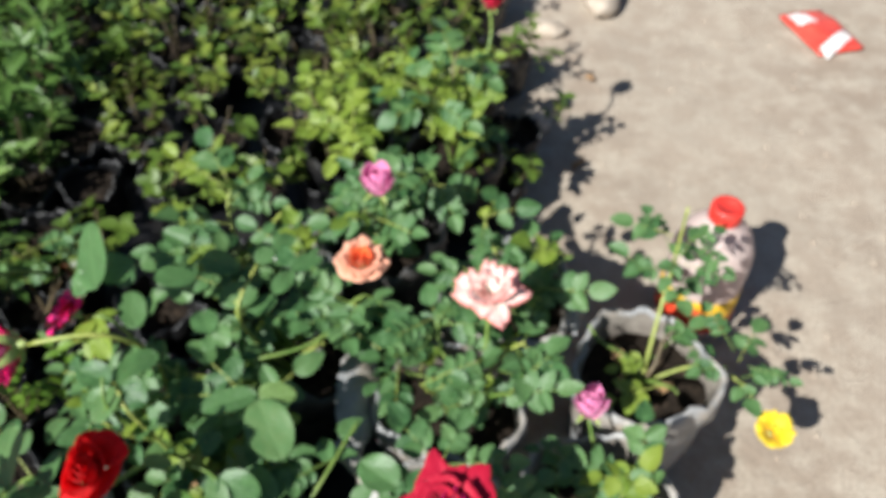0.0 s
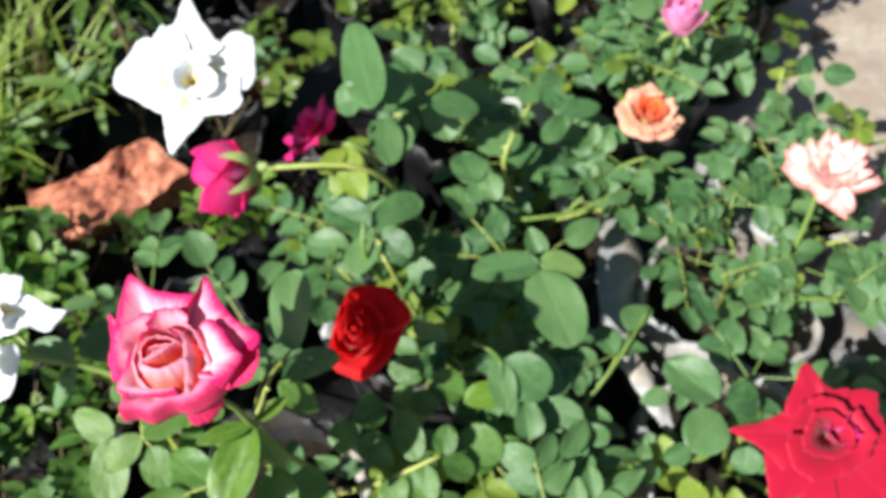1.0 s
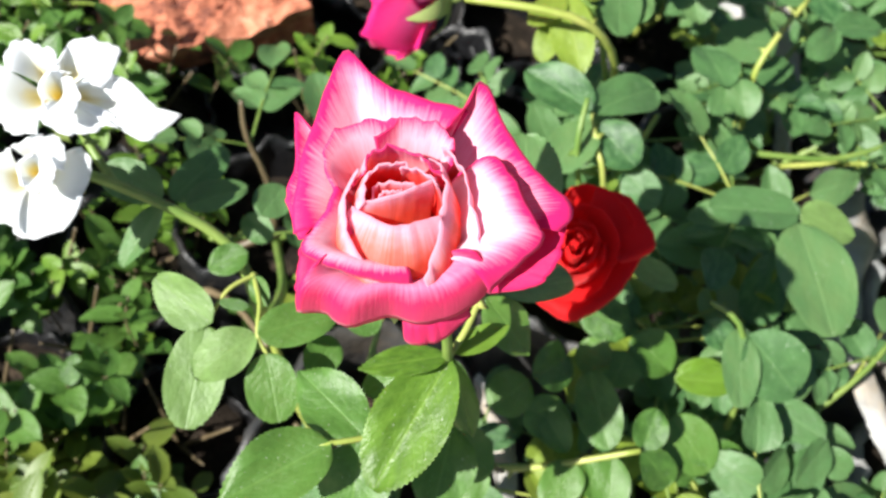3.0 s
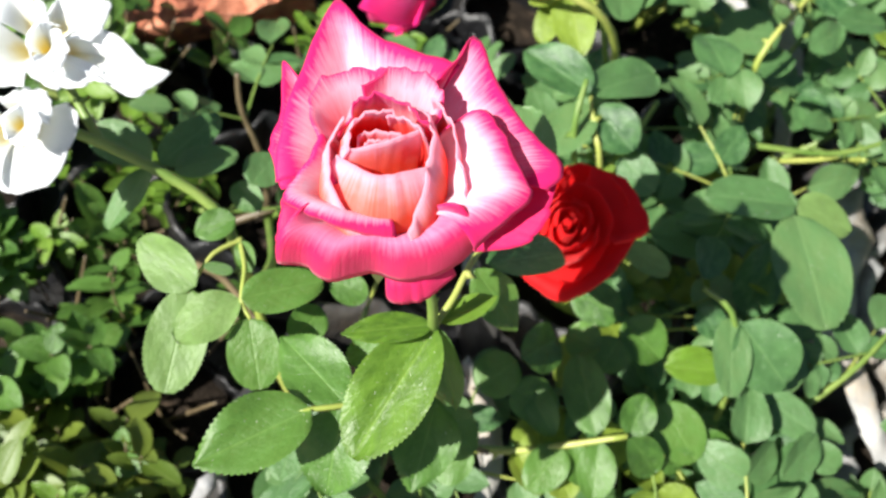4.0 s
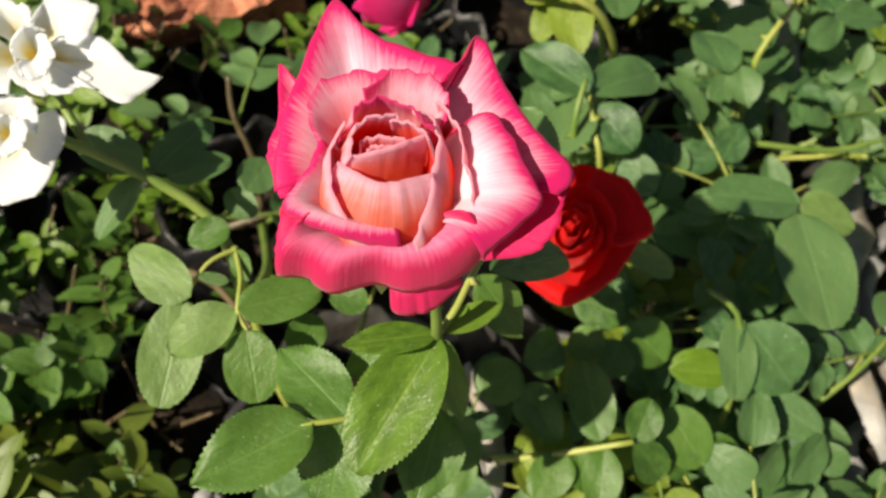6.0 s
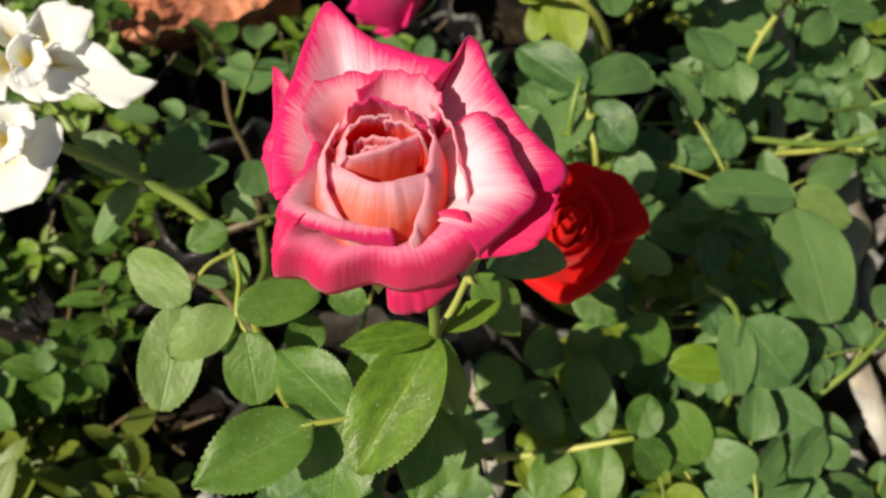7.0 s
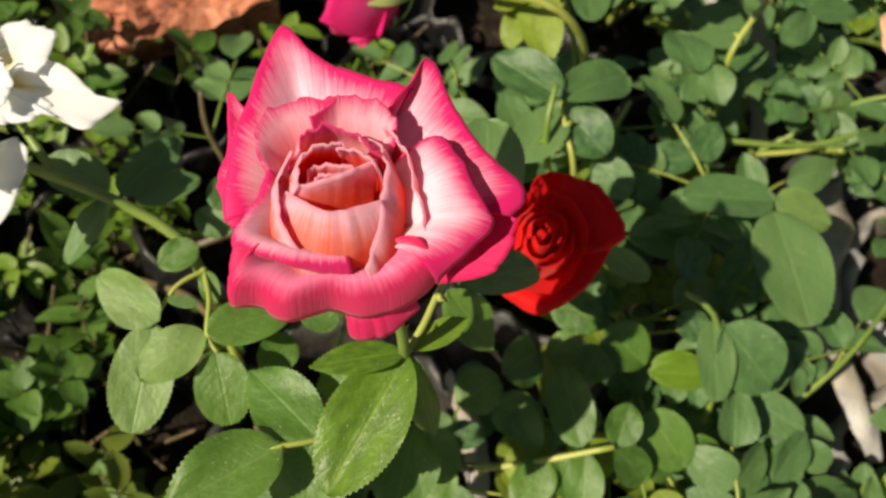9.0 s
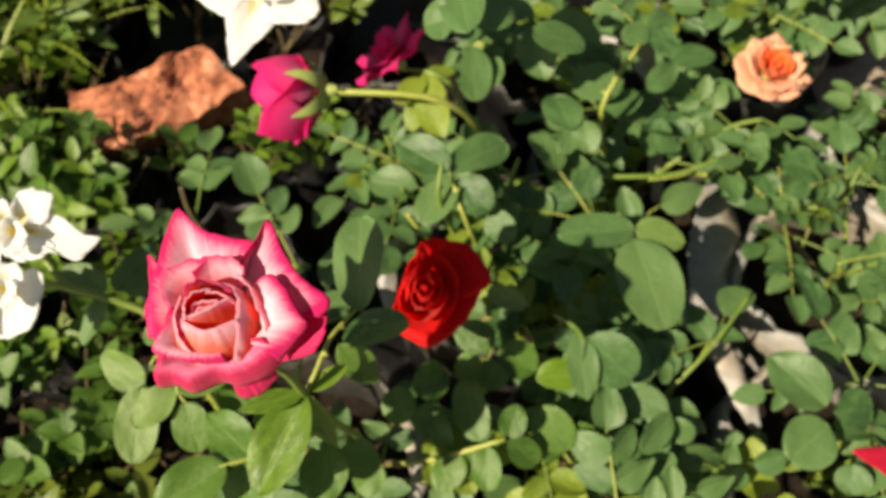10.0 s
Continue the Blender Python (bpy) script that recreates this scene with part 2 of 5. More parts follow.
def tube_arrays(points, radii, sides=7, start=0):
    """A round tapered tube along a smooth line through the points."""
    pts = [Vector(p) for p in points]
    fine, rad = [], []
    n = len(pts)
    for i in range(n - 1):
        a, b, c, d = pts[max(i - 1, 0)], pts[i], pts[i + 1], pts[min(i + 2, n - 1)]
        for k in range(5):
            s = k / 5
            fine.append(0.5 * ((2 * b) + (c - a) * s + (2 * a - 5 * b + 4 * c - d) * s * s + (3 * b - a - 3 * c + d) * s ** 3))
            rad.append(radii[i] + (radii[i + 1] - radii[i]) * s)
    fine.append(pts[-1]), rad.append(radii[-1])
    verts = []
    side = Vector((1, 0.2, 0.1))
    for i, p in enumerate(fine):
        d = (fine[min(i + 1, len(fine) - 1)] - fine[max(i - 1, 0)]).normalized()
        side = (side - d * side.dot(d)).normalized()
        up = d.cross(side)
        for k in range(sides):
            w = 2 * math.pi * k / sides
            verts.append(p + rad[i] * (math.cos(w) * side + math.sin(w) * up))
    faces = grid_faces(len(fine), sides, start, wrap=True)
    faces.append(tuple(start + len(verts) - sides + k for k in range(sides)))
    return verts, faces, fine


def cane(parent, points, r0, r1, mat, thorns=0, rng=random, name="cane", label=""):
    n = len(points)
    verts, faces, fine = tube_arrays(points, [r0 + (r1 - r0) * i / (n - 1) for i in range(n)])
    for _ in range(thorns):
        i = rng.randrange(1, len(fine) - 2)
        d = (fine[i + 1] - fine[i]).normalized()
        out = Vector((rng.uniform(-1, 1), rng.uniform(-1, 1), rng.uniform(-1, 1)))
        out = (out - d * out.dot(d)).normalized()
        base = fine[i] + out * r1 * 0.6
        k = len(verts)
        s = d.cross(out) * 0.0012
        verts += [base - d * 0.003, base + s, base + d * 0.003, base - s, base + out * 0.006 - d * 0.002]
        faces += [(k, k + 1, k + 4), (k + 1, k + 2, k + 4), (k + 2, k + 3, k + 4), (k + 3, k, k + 4)]
    inv = AT[parent.name].inverted()
    return part(name, mesh_of(name, [inv @ Vector(v) for v in verts], faces, [mat]), parent, label=label), fine


# ---- leaves ----
def leaf_grid(length, width, fold=0.15, droop=0.12, serr=0.0, wave=0.0, seed=0, nv=9, nu=5, shape=0.5, taper=0.75):
    """An ovate blade along +y with its upper face to +z: rows of points and their uv."""
    rng = random.Random(seed)
    ph = rng.uniform(0, 6)
    top = max((i / 60) ** shape * (1 - i / 60) ** taper for i in range(61))
    verts, uvs = [], []
    for i in range(nv):
        v = i / (nv - 1)
        w = 0.5 * width * max(0.03, v ** shape * (1 - v) ** taper / top)
        for j in range(nu):
            u = 2 * j / (nu - 1) - 1
            ww = w
            if serr and abs(u) > 0.99 and 0 < i < nv - 1:
                ww += serr * (1 if i % 2 else -1)
            z = fold * abs(u) * w - droop * length * v * v + wave * math.sin(7 * v + ph + 2 * u) * abs(u)
            y = length * (v + (0.012 if serr and abs(u) > 0.99 and i % 2 else 0))
            verts.append((u * ww, y, z))
            uvs.append((0.5 + 0.5 * u, v))
    return verts, grid_faces(nv, nu), uvs


# rounded blades, blades with a drawn-out tip, and one broad blade folded along its midrib
LEAF_SHAPES = {"ROUND": [leaf_grid(1, 1, *p) for p in ((0.10, 0.08, 0.006, 0.03, 1, 41, 9, 0.48, 0.50), (0.22, 0.14, 0.006, 0.05, 2, 41, 9, 0.55, 0.55), (0.05, 0.05, 0.006, 0.04, 3, 41, 9, 0.45, 0.55), (0.3, 0.10, 0.006, 0.05, 4, 41, 9, 0.5, 0.62), (0.15, 0.20, 0.006, 0.06, 5, 41, 9, 0.60, 0.52))],
               "POINTED": [leaf_grid(1, 1, *p) for p in ((0.25, 0.12, 0.011, 0.06, 6, 45, 9, 0.62, 0.85), (0.35, 0.05, 0.010, 0.09, 7, 45, 9, 0.55, 0.80), (0.15, 0.20, 0.011, 0.08, 8, 45, 9, 0.70, 0.90))],
               "LARGE": [leaf_grid(1, 1, 0.35, 0.10, 0.010, 0.05, 9, 57, 11, 0.62, 0.60)]}
ROUND, POINTED, LARGE = "ROUND", "POINTED", "LARGE"
LEAFLET_MESH = {}
leaf_count = [0]


def leaflet(parent, base, tip, width, mat=None, facing=(-0.18, -0.42, 1.0), shape=ROUND):
    """One blade from its stalk to its tip."""
    mat = mat or LEAF_ROSE
    leaf_count[0] += 1
    k = leaf_count[0]
    rng = random.Random(k * 7)
    key = (shape, k % len(LEAF_SHAPES[shape]), mat.name)
    if key not in LEAFLET_MESH:
        v, f, uv = LEAF_SHAPES[shape][key[1]]
        LEAFLET_MESH[key] = mesh_of("leaf", v, f, [mat], uv)
    b, t = Vector(base), Vector(tip)
    d = t - b
    n = Vector(facing) + Vector((rng.uniform(-0.35, 0.35), rng.uniform(-0.3, 0.3), 0))
    y = d.normalized()
    x = y.cross(n).normalized()
    z = x.cross(y)
    m = Matrix((x * width, y * d.length, z * width)).transposed().to_4x4()
    m.translation = b
    return part("leaf", LEAFLET_MESH[key], parent, m)


LEAF_BLADES = {m.name: [mesh_of("leaflet", *leaf_grid(1, 1, *p)[:2], [m], leaf_grid(1, 1, *p)[2]) for p in
                        ((0.3, 0.08, 0.005, 0.03, 1, 13, 5), (0.5, 0.18, 0.005, 0.05, 2, 13, 5), (0.15, 0.03, 0.005, 0.04, 3, 13, 5), (0.7, 0.0, 0.005, 0.03, 4, 13, 5), (0.2, 0.28, 0.005, 0.04, 5, 13, 5), (0.4, 0.15, 0.005, 0.05, 6, 13, 5, 0.45, 0.95), (0.3, 0.05, 0.005, 0.05, 7, 13, 5, 0.65, 0.65))]
               for m in (LEAF_ROSE, LEAF_YOUNG)}


def stalk_mesh(length, mat):
    v, f, _ = tube_arrays([(0, 0, 0), (0, length * 0.5, length * 0.04), (0, length, 0)], [0.0012, 0.0010, 0.0007], 5)
    return mesh_of("leaf_stalk", v, f, [mat])


STALKS = {(k, n): stalk_mesh(s * (0.75 + 0.62 * k), m) for n, (s, m) in enumerate(((0.036, STEM), (0.030, STEM), (0.040, STEM_YELLOW))) for k in (1, 2, 3)}
STALK_SIZES = (0.036, 0.030, 0.040)


def compound(bush, m, rng, young=False, pairs=None):
    """A pinnate leaf: a stalk along +y with leaflets in pairs and one at its end."""
    k = pairs or rng.choice((1, 2, 2, 2, 3))
    n = rng.randrange(3)
    size = STALK_SIZES[n] * (0.8 if k == 3 else 1.0)
    length = STALK_SIZES[n] * (0.75 + 0.62 * k)
    stalk = part("leaf_stalk", STALKS[k, n], bush, m)
    blades = LEAF_BLADES[(LEAF_YOUNG if young else LEAF_ROSE).name]

    def blade(y, turn, s):
        w = s * rng.uniform(0.60, 0.80)
        at = m @ Matrix.Translation((0, y, 0.002)) @ Matrix.Rotation(turn, 4, "Z") @ Matrix.Rotation(rng.uniform(-0.4, 0.4), 4, "Y") @ Matrix.Rotation(rng.uniform(-0.35, 0.2), 4, "X")
        part("leaflet", rng.choice(blades), stalk, at @ Matrix.Diagonal((w, s, w, 1)))

    for i in range(k):
        for sgn in (-1, 1):
            blade(length * (0.45 + 0.5 * i / k), sgn * rng.uniform(0.9, 1.3), size * rng.uniform(0.78, 0.98))
    blade(length * 0.98, rng.uniform(-0.25, 0.25), size * rng.uniform(1.0, 1.2))


def frame_at(place, way, n):
    y = Vector(way).normalized()
    x = y.cross(Vector(n)).normalized()
    m = Matrix((x, y, x.cross(y))).transposed().to_4x4()
    m.translation = place
    return m


# bare spots between the bushes, where bag rims and soil show: x, y, radius
GAPS = ((-0.20, 0.49, 0.045), (-0.15, 0.46, 0.045), (-0.125, 0.42, 0.04), (-0.165, 0.62, 0.04), (-0.165, 0.56, 0.045), (-0.54, 0.58, 0.07), (-0.195, 0.74, 0.04), (0.0, 0.50, 0.045), (-0.035, 0.40, 0.05), (-0.46, 0.49, 0.045), (-0.43, 0.40, 0.03), (-0.25, 0.82, 0.04), (-0.275, 0.78, 0.04), (-0.235, 0.755, 0.04), (-0.205, 0.73, 0.035), (-0.223, 0.65, 0.03), (-0.245, 0.88, 0.035), (-0.30, 0.30, 0.045), (-0.36, 0.27, 0.045))


def rose_bush(label, base, height, spread, canes, leaves, seed, size=1.0, young=0.12, top=None):
    """A bush with woody and green canes and pinnate leaves set along them. top: no leaf grows above that height."""
    rng = random.Random(seed)
    bush = thing("rose_bush", base, label, "rose bush", "potted roses")
    lines = []
    for c in range(canes):
        w = 2 * math.pi * (c + rng.uniform(-0.3, 0.3)) / canes
        lean = spread * rng.uniform(0.5, 1.0)
        h = height * rng.uniform(0.65, 1.0)
        b = Vector(base)
        pts = [b, b + Vector((0.3 * lean * math.cos(w), 0.3 * lean * math.sin(w), 0.45 * h)),
               b + Vector((0.75 * lean * math.cos(w + 0.3), 0.75 * lean * math.sin(w + 0.3), 0.8 * h)),
               b + Vector((lean * math.cos(w + 0.2), lean * math.sin(w + 0.2), h))]
        lines.append(cane(bush, pts, 0.0036, 0.0018, rng.choice((STEM, STEM, STEM_YELLOW, STEM_BROWN)), 5, rng)[1])
    for i in range(leaves):
        line = rng.choice(lines)
        p = line[int(len(line) * rng.uniform(0.35, 0.999))]
        w = rng.uniform(0, 2 * math.pi)
        way = Vector((math.cos(w), math.sin(w), rng.uniform(-0.25, 0.45)))
        n = Vector((rng.uniform(-0.65, 0.3), rng.uniform(-0.85, 0.2), 1.0))
        if top and p.z > top:
            p = Vector((p.x, p.y, top - rng.uniform(0, 0.06)))
        m = frame_at(p, way, n) @ Matrix.Scale(size * rng.uniform(0.8, 1.15), 4)
        young_leaf = rng.random() < young
        if all(math.hypot(p.x - x, p.y - y) > r for x, y, r in GAPS):
            compound(bush, m, rng, young_leaf)
    return bush


# ---- blooms ----
def petal_mesh(length, width, r0, a0, a1, bend, wrap, point, curl, ruffle, seed, front, back, nu=11, nv=11, notch=0.0, fall=(0.42, 2.6), thick=0.0006):
    """A petal that rises from radius r0 on +x, leaning from a0 to a1 degrees off the bloom's axis (+z)."""
    rng = random.Random(seed)
    p1, p2, p3 = rng.uniform(0, 6), rng.uniform(0, 6), rng.uniform(0, 6)
    steps = 40
    prof = [(r0, 0.0)]
    for i in range(steps * 2):
        s = (i + 0.5) / steps
        a = radians(a0 + (a1 - a0) * min(1.3, s) ** bend)
        prof.append((prof[-1][0] + math.sin(a) * length / steps, prof[-1][1] + math.cos(a) * length / steps))

    def at(s):
        x = max(0, min(len(prof) - 2, s * steps))
        i = int(x)
        f = x - i
        return (prof[i][0] * (1 - f) + prof[i + 1][0] * f, prof[i][1] * (1 - f) + prof[i + 1][1] * f)

    P = np.zeros((nv, nu, 3))
    uvs = []
    for i in range(nv):
        v = i / (nv - 1)
        for j in range(nu):
            u = 2 * j / (nu - 1) - 1
            reach = 1 - fall[0] * abs(u) ** fall[1] + point * math.exp(-(u / 0.17) ** 2) - notch * math.exp(-(u / 0.2) ** 2)
            s = v * reach
            r, z = at(s)
            w = 0.5 * width * (0.22 + 0.78 * math.sin(min(1.0, v * 1.25) * math.pi / 2) ** 0.9) * (1 - 0.12 * v * v)
            lat = u * w
            rc = max(0.004, r * wrap)
            ang = max(-2.6, min(2.6, lat / rc))
            x = r - rc + rc * math.cos(ang)
            y = rc * math.sin(ang)
            c = curl * width * abs(u) ** 3 * v * v
            wob = ruffle * v * v * (math.sin(5 * u + p1) + 0.6 * math.sin(11 * u + p2 + 4 * v) + 0.5 * math.sin(8 * v + p3) + 0.7 * v ** 5 * math.sin(24 * u + p3))
            P[i, j] = (x + 0.5 * wob + c * 0.3, y, z + wob - c)
            uvs.append((0.5 + 0.5 * u, v))
    du, dv = np.gradient(P, axis=1), np.gradient(P, axis=0)
    N = np.cross(du, dv)
    N /= np.linalg.norm(N, axis=2, keepdims=True) + 1e-9
    Q = P - N * thick * np.sign(1)
    verts = np.concatenate([P.reshape(-1, 3), Q.reshape(-1, 3)])
    k = nv * nu
    f1, f2 = grid_faces(nv, nu), grid_faces(nv, nu, k, True)
    ring = [j for j in range(nu)] + [i * nu + nu - 1 for i in range(1, nv)] + [(nv - 1) * nu + j for j in range(nu - 2, -1, -1)] + [i * nu for i in range(nv - 2, 0, -1)]
    f3 = [(ring[(i + 1) % len(ring)], ring[i], ring[i] + k, ring[(i + 1) % len(ring)] + k) for i in range(len(ring))]
    slots = [0] * len(f1) + [1] * len(f2) + [1] * len(f3)
    return mesh_of("petal", verts, f1 + f2 + f3, [back, front], uvs + uvs, slots)


def bloom(parent, base, axis, spin=0.0, size=0.02, sepals=5, label="", sepal_drop=70, sepal_from=25, sepal_width=0.0055):
    """The green cup and sepals under a flower. Petals are hung on it."""
    verts, faces = [], []
    n = 12
    prof = [(0.0022, -0.012), (0.0035, -0.010), (0.0055, -0.005), (0.006, 0.0), (0.0045, 0.003)]
    for r, z in prof:
        verts += [(r * math.cos(2 * math.pi * k / n), r * math.sin(2 * math.pi * k / n), z) for k in range(n)]
    faces += grid_faces(len(prof), n, 0, wrap=True)
    faces.append(tuple(range(n))[::-1])
    faces.append(tuple(len(prof) * n - n + k for k in range(n)))
    for s in range(sepals):
        k = len(verts)
        a = 2 * math.pi * s / sepals
        rot = Matrix.Rotation(a, 3, "Z")
        rows = 6
        for i in range(rows):
            t = i / (rows - 1)
            tilt = radians(sepal_from + sepal_drop * t)
            w = sepal_width * (1 - t) ** 0.7 * min(1, 0.55 + 2 * t) + 0.0004
            r, z = 0.005 + size * t * math.sin(tilt), -0.001 + size * t * math.cos(tilt)
            for y, dz in ((-w, 0.0008), (0, -0.0004), (w, 0.0008)):
                verts.append(tuple(rot @ Vector((r, y, z + dz))))
        faces += grid_faces(rows, 3, k)
    me = mesh_of("bloom", verts, faces, [CALYX])
    z = Vector(axis).normalized()
    x = (Vector((1, 0, 0)) - z * z.x).normalized()
    m = Matrix((x, z.cross(x), z)).transposed().to_4x4() @ Matrix.Rotation(radians(spin), 4, "Z")
    m.translation = base
    return part("bloom", me, parent, m, label)


petal_no = [0]


def petal(head, az, length, width, r0, a0, a1, mats, bend=1.4, wrap=1.2, point=0.0, curl=0.15, ruffle=0.0008, lift=0.0, nu=11, nv=11, notch=0.0, fall=(0.42, 2.6)):
    petal_no[0] += 1
    me = petal_mesh(length, width, r0, a0, a1, bend, wrap, point, curl, ruffle, petal_no[0], mats[0], mats[1], nu, nv, notch, fall)
    m = AT[head.name] @ Matrix.Translation((0, 0, lift)) @ Matrix.Rotation(radians(az), 4, "Z")
    return part("petal", me, head, m)


def ring(head, count, start, length, width, r0, a0, a1, mats, seed=0, jitter=1.0, **more):
    rng = random.Random(seed)
    for i in range(count):
        petal(head, start + 360 * (i + jitter * rng.uniform(-0.12, 0.12)) / count, length * (1 + jitter * rng.uniform(-0.07, 0.07)), width * (1 + jitter * rng.uniform(-0.07, 0.07)), r0, a0 + jitter * rng.uniform(-4, 4), a1 + jitter * rng.uniform(-9, 9), mats, **more)


def spline(points, count):
    """Points along a smooth line through the given ones."""
    pts = [np.array(p, float) for p in points]
    n, line = len(pts), []
    for k in range(count):
        x = min(n - 1.0001, (n - 1) * k / (count - 1))
        i, s = int(x), x - int(x)
        a, b, c, d = pts[max(i - 1, 0)], pts[i], pts[i + 1], pts[min(i + 2, n - 1)]
        line.append(0.5 * (2 * b + (c - a) * s + (2 * a - 5 * b + 4 * c - d) * s * s + (3 * b - a - 3 * c + d) * s ** 3))
    return line


def draped(head, rim, claw, swell, mats, ruffle=0.5, span=0.0, face=None, nu=33, nv=23, thick=0.0005):
    """A petal between its claw and its rim. rim: (turn in degrees, radius, height) in mm round the bloom; claw: radius, height and
    half its angle; face: the claw's own turn, where it is not the rim's; swell: how far out (a share of the way, or mm) and how high the petal bows on its way."""
    petal_no[0] += 1
    rng = random.Random(petal_no[0])
    ph = [rng.uniform(0, 6) for _ in range(6)]
    turn = [radians(a) for a, _, _ in rim]
    edge = spline([(r * math.cos(a), r * math.sin(a), h) for a, (_, r, h) in zip(turn, rim)], nu)
    sx = sum(r * math.cos(a) for a, (_, r, _) in zip(turn, rim))
    sy = sum(r * math.sin(a) for a, (_, r, _) in zip(turn, rim))
    mid = math.atan2(sy, sx)
    mid = radians(face) if face is not None else mid
    P = np.zeros((nv, nu, 3))
    for j in range(nu):
        u = j / (nu - 1)
        w = mid + radians(claw[2]) * (2 * u - 1)
        foot = np.array((claw[0] * math.cos(w), claw[0] * math.sin(w), claw[1]))
        tip = edge[j]
        if swell[0] > 3:
            a = math.atan2(tip[1], tip[0])
            a = a if math.hypot(tip[0], tip[1]) > 3 else mid
            bow = np.array((swell[0] * math.cos(a), swell[0] * math.sin(a), swell[1]))
            bow = 0.75 * bow + 0.25 * np.array((swell[0] * math.cos(w), swell[0] * math.sin(w), swell[1]))
        else:
            bow = foot + (tip - foot) * swell[0]
            bow[2] = swell[1] + span * (tip[2] - rim[len(rim) // 2][2])
        for i in range(nv):
            v = i / (nv - 1)
            q = foot * (1 - v) ** 2 + bow * 2 * v * (1 - v) + tip * v * v
            out = q * np.array((1, 1, 0))
            out = out / (np.linalg.norm(out) + 1e-6)
            wave = ruffle * v ** 5 * (0.5 * math.sin(9 * u + ph[0]) + 0.40 * math.sin(23 * u + ph[1]) + 0.28 * math.sin(47 * u + ph[2]) + 0.16 * math.sin(83 * u + ph[3]))
            wave += 0.35 * v * (1 - v) * (math.sin(5 * u + 4 * v + ph[4]) + 0.6 * math.sin(12 * u - 3 * v + ph[5]))
            wave += v * (0.13 * math.sin(37 * u + ph[2]) + 0.09 * math.sin(61 * u + 2 * v + ph[1]))
            P[i, j] = (q + out * wave + np.array((0, 0, 0.7 * wave))) * 0.001
    uvs = [(j / (nu - 1), i / (nv - 1)) for i in range(nv) for j in range(nu)]
    N = np.cross(np.gradient(P, axis=1), np.gradient(P, axis=0))
    N /= np.linalg.norm(N, axis=2, keepdims=True) + 1e-9
    Q = P - N * thick
    k = nv * nu
    f1, f2 = grid_faces(nv, nu), grid_faces(nv, nu, k, True)
    loop = [j for j in range(nu)] + [i * nu + nu - 1 for i in range(1, nv)] + [(nv - 1) * nu + j for j in range(nu - 2, -1, -1)] + [i * nu for i in range(nv - 2, 0, -1)]
    f3 = [(loop[(i + 1) % len(loop)], loop[i], loop[i] + k, loop[(i + 1) % len(loop)] + k) for i in range(len(loop))]
    me = mesh_of("petal", np.concatenate([P.reshape(-1, 3), Q.reshape(-1, 3)]), f1 + f2 + f3, [mats[1], mats[0]], uvs + uvs, [0] * len(f1) + [1] * len(f2) + [1] * len(f3))
    return part("petal", me, head, AT[head.name].copy())


def grow_bag(place, radius, height, wall, label, seed, soil=0.045, cuff=0.042, squash=1.0, ragged=0.008):
    """A soft planting bag with a turned-down cuff, filled with soil."""
    rng = random.Random(seed)
    bag = thing("grow_bag", (place[0], place[1], 0.0), label, "grow bag", "grow bags")
    n = 56
    p = [rng.uniform(0, 6) for _ in range(8)]
    rows = [(0.80, 0.0, 0), (0.90, 0.012, 0), (0.95, 0.25 * height, 1), (0.98, 0.55 * height, 1), (0.99, height - cuff * 1.2, 1),
            (1.07, height - cuff, 1.4), (1.08, height - cuff * 0.4, 1.4), (1.05, height, 2), (1.0, height + 0.003, 2), (0.97, height - 0.006, 1.6), (0.95, height - soil * 0.6, 1), (0.94, height - soil - 0.02, 0.6)]
    verts = []
    for f, z, w in rows:
        for k in range(n):
            a = 2 * math.pi * k / n
            wob = 0.03 * math.sin(3 * a + p[0]) + 0.022 * math.sin(5 * a + p[1] + 9 * z) + 0.018 * math.sin(11 * a + p[2] + 30 * z) + 0.012 * math.sin(19 * a + p[3] - 40 * z)
            r = radius * (f + wob * w)
            dz = ragged * w * 0.5 * (math.sin(2 * a + p[4]) + 0.6 * math.sin(5 * a + p[5]) + 0.45 * math.sin(13 * a + p[6])) if z > height * 0.6 else 0
            verts.append((r * math.cos(a), r * squash * math.sin(a), z + dz))
    faces = grid_faces(len(rows), n, 0, wrap=True)
    faces.append(tuple(range(n))[::-1])
    slots = [0 if i // n < 9 else 1 for i in range(len(faces) - 1)] + [0]
    part("bag", mesh_of("bag", verts, faces, [wall, LINING if wall == WHITE_POLY else wall], slots=slots), bag)
    sv = [(0, 0, height - soil)]
    sf = []
    for i in range(1, 7):
        for k in range(24):
            a = 2 * math.pi * k / 24
            r = radius * 0.97 * i / 6
            sv.append((r * math.cos(a), r * squash * math.sin(a), height - soil + 0.012 * noise.noise((30 * r * math.cos(a), 30 * r * math.sin(a), seed)) - 0.004))
    sf += [(0, 1 + k, 1 + (k + 1) % 24) for k in range(24)] + grid_faces(6, 24, 1, wrap=True)
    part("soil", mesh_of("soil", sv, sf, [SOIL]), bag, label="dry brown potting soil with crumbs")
    return bag


